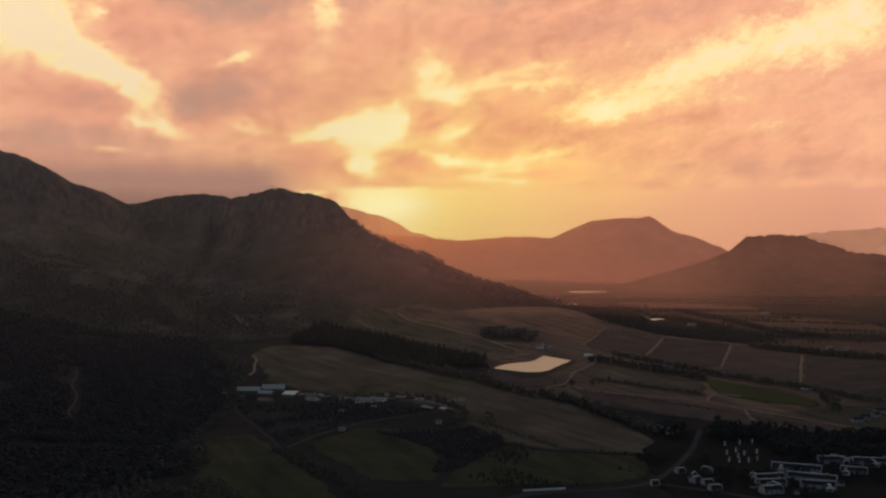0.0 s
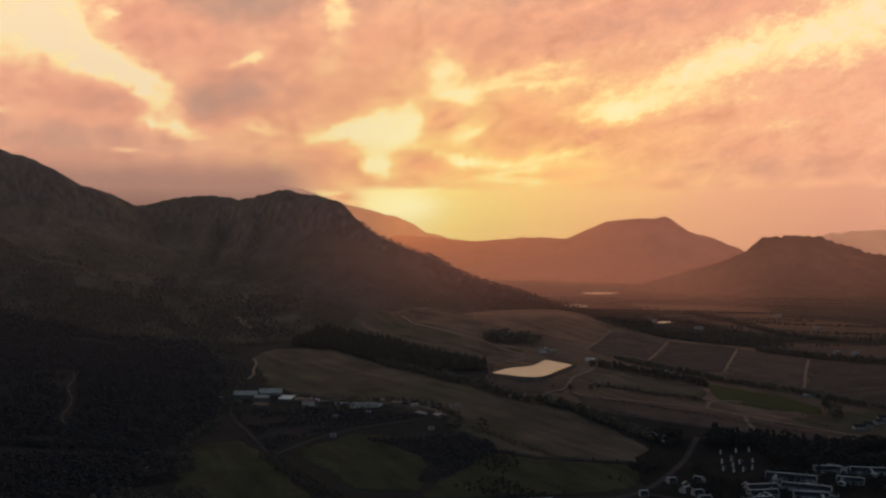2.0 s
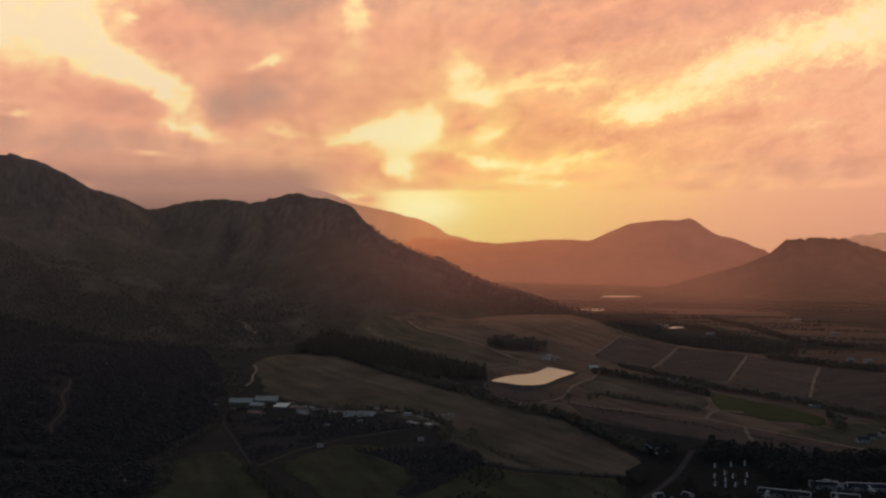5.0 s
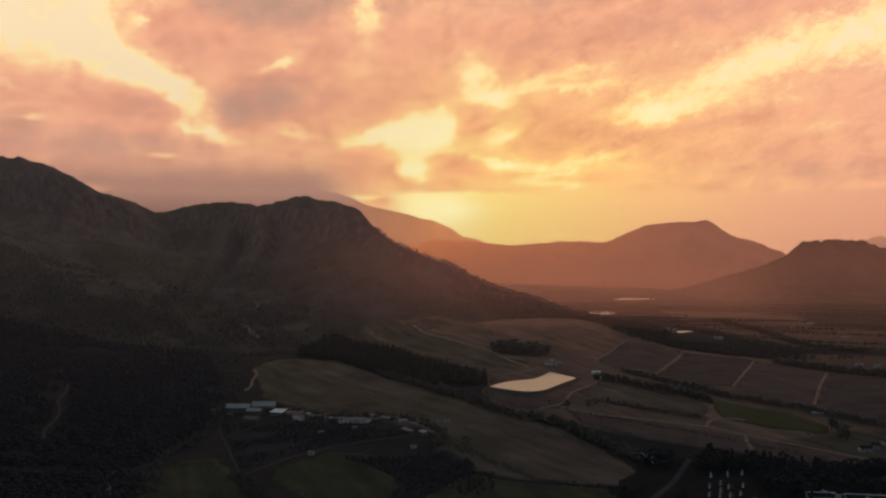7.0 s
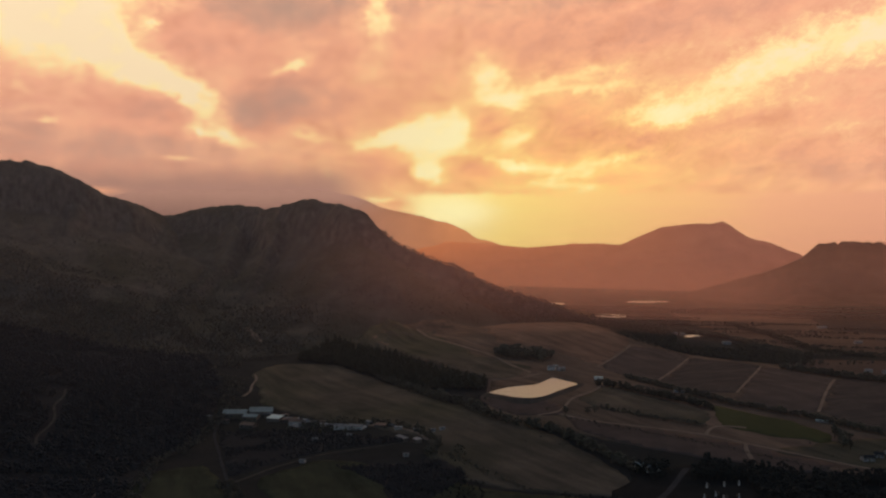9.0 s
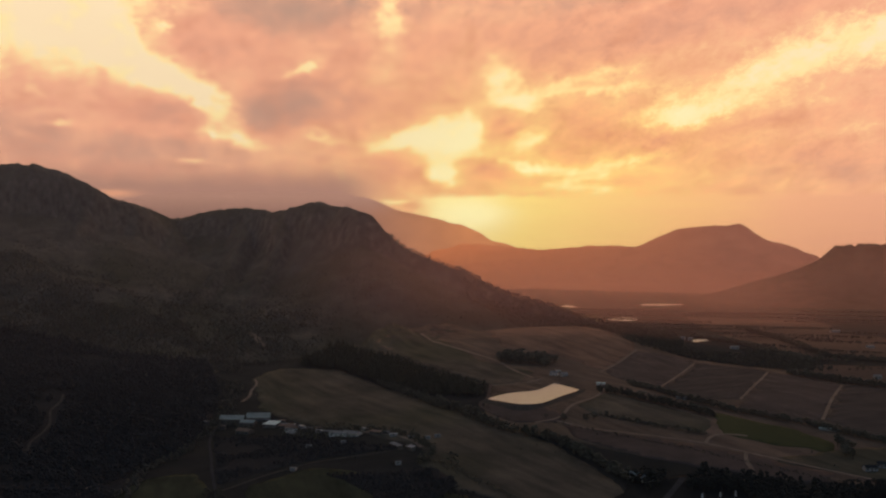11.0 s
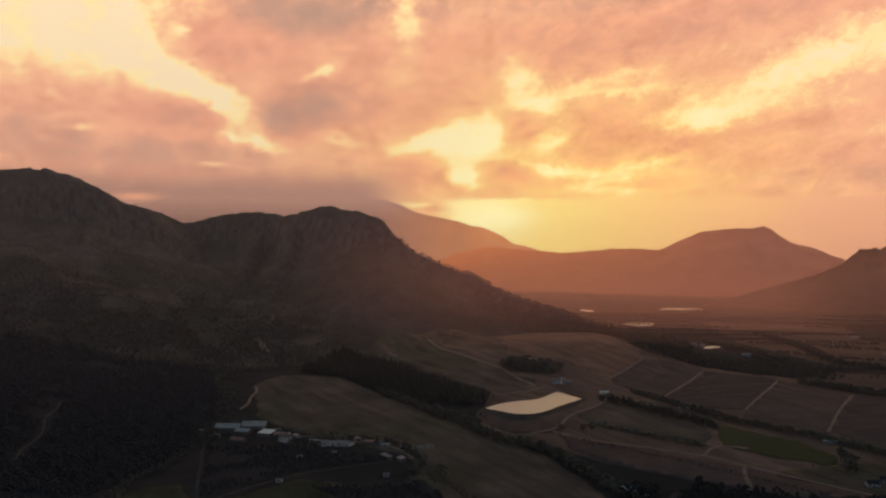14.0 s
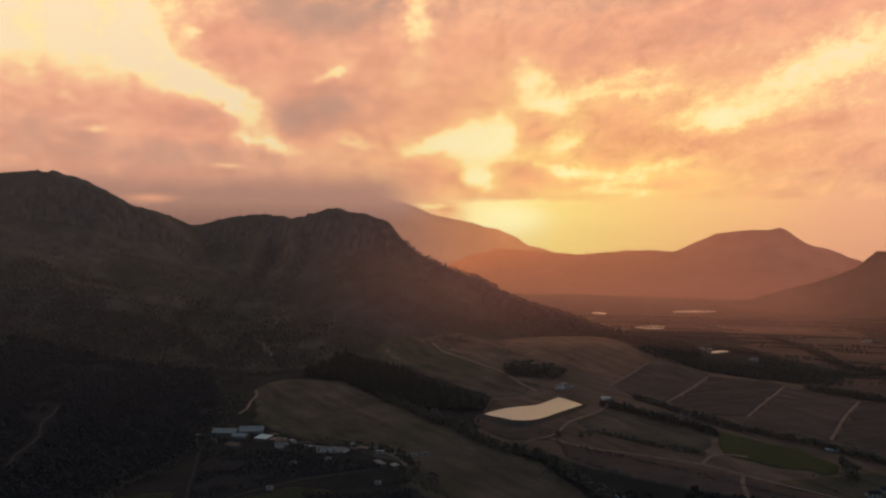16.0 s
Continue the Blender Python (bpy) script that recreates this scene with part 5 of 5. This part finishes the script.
for hx, hy, hr in ((284, 812, 20), (312, 808, -30), (246, 780, 50), (276, 752, 10), (250, 732, -20), (320, 776, 35), (352, 806, 0), (362, 780, 25), (346, 836, -15), (384, 826, 10), (214, 742, 30), (238, 726, 60)):
    house("shed", hx, hy, hr, 4.5, 3.4, 2.0, 22, M_LIME, M_DARKSLATE, "small white outbuilding in a village garden", "shed", "village outbuildings", 1)
for hx, hy, hr, hl in ROADSIDE:
    house("house", hx, hy, hr, hl, 5.0, 2.1, 32, M_PLASTER, M_DARKSLATE, "small grey house with dark grey roof beside the road", "house", "roadside cottages", 2, False, True)
for hx, hy in ((234, 884), (247, 889), (258, 893), (227, 853), (237, 862), (241, 852), (251, 857), (223, 830), (229, 826), (237, 828), (245, 834), (233, 842)):
    turn = 70 + tree_rng.uniform(-16, 16)
    cottage = house("cottage", hx, hy, turn, 4.6, 2.2, 1.6, 46, M_PLASTER, M_THATCH, "small cottage with an added white end slab and dark thatched roof", "cottage", "thatched cottages", 0)
    # slim white slab added so each cottage shows a bright upright stroke
    bm = bmesh.new()
    prism(bm, [(-0.62, -1.2), (0.62, -1.2), (0.5, 1.5), (0.3, 2.3), (0.3, 3.5), (-0.3, 3.5), (-0.3, 2.3), (-0.5, 1.5)], -2.95, -2.32)
    part("chimney", bm, M_WHITE, cottage, "slim white slab added for a bright upright mark")



def garden_wall(x0, y0, x1, y1, height, label):
    """A long low plastered wall with a coping and piers."""
    root = new("garden_wall")
    root.empty_display_size = 0.1
    d, zs = math.dist((x0, y0), (x1, y1)), [float(surface_height(x0 + (x1 - x0) * f, y0 + (y1 - y0) * f)) for f in (0, 0.5, 1)]
    root.matrix_basis = pose((x0 + x1) / 2, (y0 + y1) / 2, min(zs), 0, 0, math.degrees(math.atan2(y1 - y0, x1 - x0)))
    top = max(zs) - min(zs) + height
    bm = bmesh.new()
    block(bm, -d / 2, d / 2, -0.15, 0.15, -0.5, top)
    part("body", bm, M_WHITE, root)
    bm = bmesh.new()
    prism(bm, [(-0.25, top + 0.003), (0.25, top + 0.003), (0.05, top + 0.16), (-0.05, top + 0.16)], -d / 2 - 0.1, d / 2 + 0.1)
    part("coping", bm, M_WHITE, root)
    k = max(2, int(d / 7))
    for i in range(k + 1):
        c = -d / 2 + d * i / k
        bm = bmesh.new()
        block(bm, c - 0.25, c + 0.25, -0.25, 0.25, -0.5, top + 0.3)
        part("pier", bm, M_WHITE, root)
    return tagged(root, label, "wall")


garden_wall(61, 727, 89, 734, 1.1, "long low white garden wall beside the country road")
garden_wall(228, 772, 250, 779, 1.0, "low white garden wall before the long houses")

yard_rng = random.Random(5)
M_TIN = surface("dull_tin_sheeting", (0.30, 0.32, 0.32), (0.46, 0.47, 0.46), 0.2, 1.5, rough=0.8, bump=0.08, depth=0.02, gloss=0.2)
for hx, hy, hl, hm in ((-168, 1186, 9, M_SLATE), (-147, 1176, 7, M_RUST), (-140, 1160, 8, M_SLATE), (-118, 1142, 7, M_TIN), (-108, 1128, 9, M_SLATE), (-97, 1122, 6, M_RUST), (-92, 1108, 8, M_TIN), (-84, 1100, 6, M_SLATE), (-46, 1092, 7, M_TIN), (-22, 1070, 6, M_SLATE), (-14, 1058, 7, M_TIN), (4, 1044, 5, M_SLATE), (-205, 1160, 7, M_RUST), (-226, 1172, 8, M_SLATE)):
    house("shed", hx, hy, yard_rng.uniform(-50, 20), hl, yard_rng.uniform(3.2, 4.6), 2.2, 14, M_LIME if hm == M_TIN else M_PLASTER, hm, "small weathered farmyard outbuilding with a sheet roof", "shed", "farmyard outbuildings", 1)

# ---------------------------------------------------------------- haze
def haze_material(name, behind, ahead, share):
    """A sheet standing in for evening haze: it lets most light by and scatters a little of what falls on it from
    behind.
    """
    mat = bpy.data.materials.new(name)
    mat.use_nodes = True
    n = Nodes(mat.node_tree)
    tc = n.add("ShaderNodeTexCoord")
    sep = n.add("ShaderNodeSeparateXYZ")
    n.put(sep.inputs[0], tc.outputs["UV"])
    info = n.add("ShaderNodeObjectInfo")

    def rise(a, b, x):
        m = n.add("ShaderNodeMapRange")
        m.interpolation_type = "SMOOTHSTEP"
        n.put(m.inputs[0], x)
        m.inputs[1].default_value, m.inputs[2].default_value = a, b
        return m.outputs[0]

    u, v = sep.outputs[0], sep.outputs[1]
    amount = n.math("MULTIPLY", rise(0.0, 0.5, v), rise(1.0, 0.5, v))
    amount = n.math("MULTIPLY", amount, n.math("MULTIPLY", rise(0.0, 0.36, u), rise(1.0, 0.8, u)))
    pos = n.add("ShaderNodeNewGeometry").outputs["Position"]
    amount = n.math("MULTIPLY", amount, n.math("MULTIPLY_ADD", n.noise(pos, 0.003, 3, 0.5), 0.6, 0.7))
    sepc = n.add("ShaderNodeSeparateColor")
    n.put(sepc.inputs[0], info.outputs["Color"])
    amount = n.math("MULTIPLY", amount, sepc.outputs[0])
    tr, sc = n.add("ShaderNodeBsdfTransparent"), n.add("ShaderNodeBsdfTranslucent")
    sc.inputs[0].default_value = behind
    df = n.add("ShaderNodeBsdfDiffuse")
    df.inputs[0].default_value = ahead
    both = n.add("ShaderNodeMixShader")
    both.inputs[0].default_value = share
    n.put(both.inputs[1], sc.outputs[0]), n.put(both.inputs[2], df.outputs[0])
    mx = n.add("ShaderNodeMixShader")
    n.put(mx.inputs[0], amount), n.put(mx.inputs[1], tr.outputs[0]), n.put(mx.inputs[2], both.outputs[0])
    n.put(n.add("ShaderNodeOutputMaterial").inputs[0], mx.outputs[0])
    return mat


# the tints paint warmer haze light towards the sun, greyer away from it
M_HAZE = haze_material("warm_haze_sheet", (0.97, 0.55, 0.51, 1), (0.80, 0.72, 0.72, 1), 0.18)
M_SMOKE = haze_material("grey_haze_sheet", (0.60, 0.57, 0.68, 1), (0.72, 0.74, 0.84, 1), 0.42)
# near sheet added only to lift dark tones with a blue tint
M_DUSK = haze_material("blue_tone_lift_sheet", (0.5, 0.5, 0.6, 1), (0.66, 0.74, 0.92, 1), 0.85)


def haze(y, x0, x1, z0, z1, amount, material=M_HAZE, label="thin sheet tinted as warm evening haze over the valley"):
    """A gently curved sheet across the valley, standing in for haze in the air."""
    verts, faces, uvs, k = [], [], [], 24
    for j in range(2):
        for i in range(k + 1):
            f = i / k
            verts.append((x0 + (x1 - x0) * f, y + 25 * math.sin(3.1 * f + y), z0 + (z1 - z0) * j))
            uvs.append((f, j))
    for i in range(k):
        faces.append((i, i + 1, k + 2 + i, k + 1 + i))
    me = bpy.data.meshes.new("haze")
    me.from_pydata(verts, [], faces)
    layer = me.uv_layers.new(name="UVMap")
    for loop in me.loops:
        layer.data[loop.index].uv = uvs[loop.vertex_index]
    me.materials.append(material)
    ob = tagged(new("haze", me), label, "haze", kind="stuff")
    ob.color = (amount, amount, amount, 1)


haze(640, -420, 620, -60, 150, 0.014, M_DUSK, "thin blue-grey sheet added to lift the darks of the near fields")
haze(1060, -1000, 1100, -40, 260, 0.05, M_SMOKE, "thin sheet tinted as grey haze over the near farmland")
haze(1400, -2000, 260, 30, 520, 0.14, M_SMOKE, "thin sheet tinted as grey haze before the mountain")
haze(1600, -330, 800, -4, 260, 0.28)
haze(2300, -400, 760, -70, 170, 0.22)
haze(2820, -300, 820, -70, 170, 0.18)
haze(3580, -1500, 1900, -90, 140, 0.2)
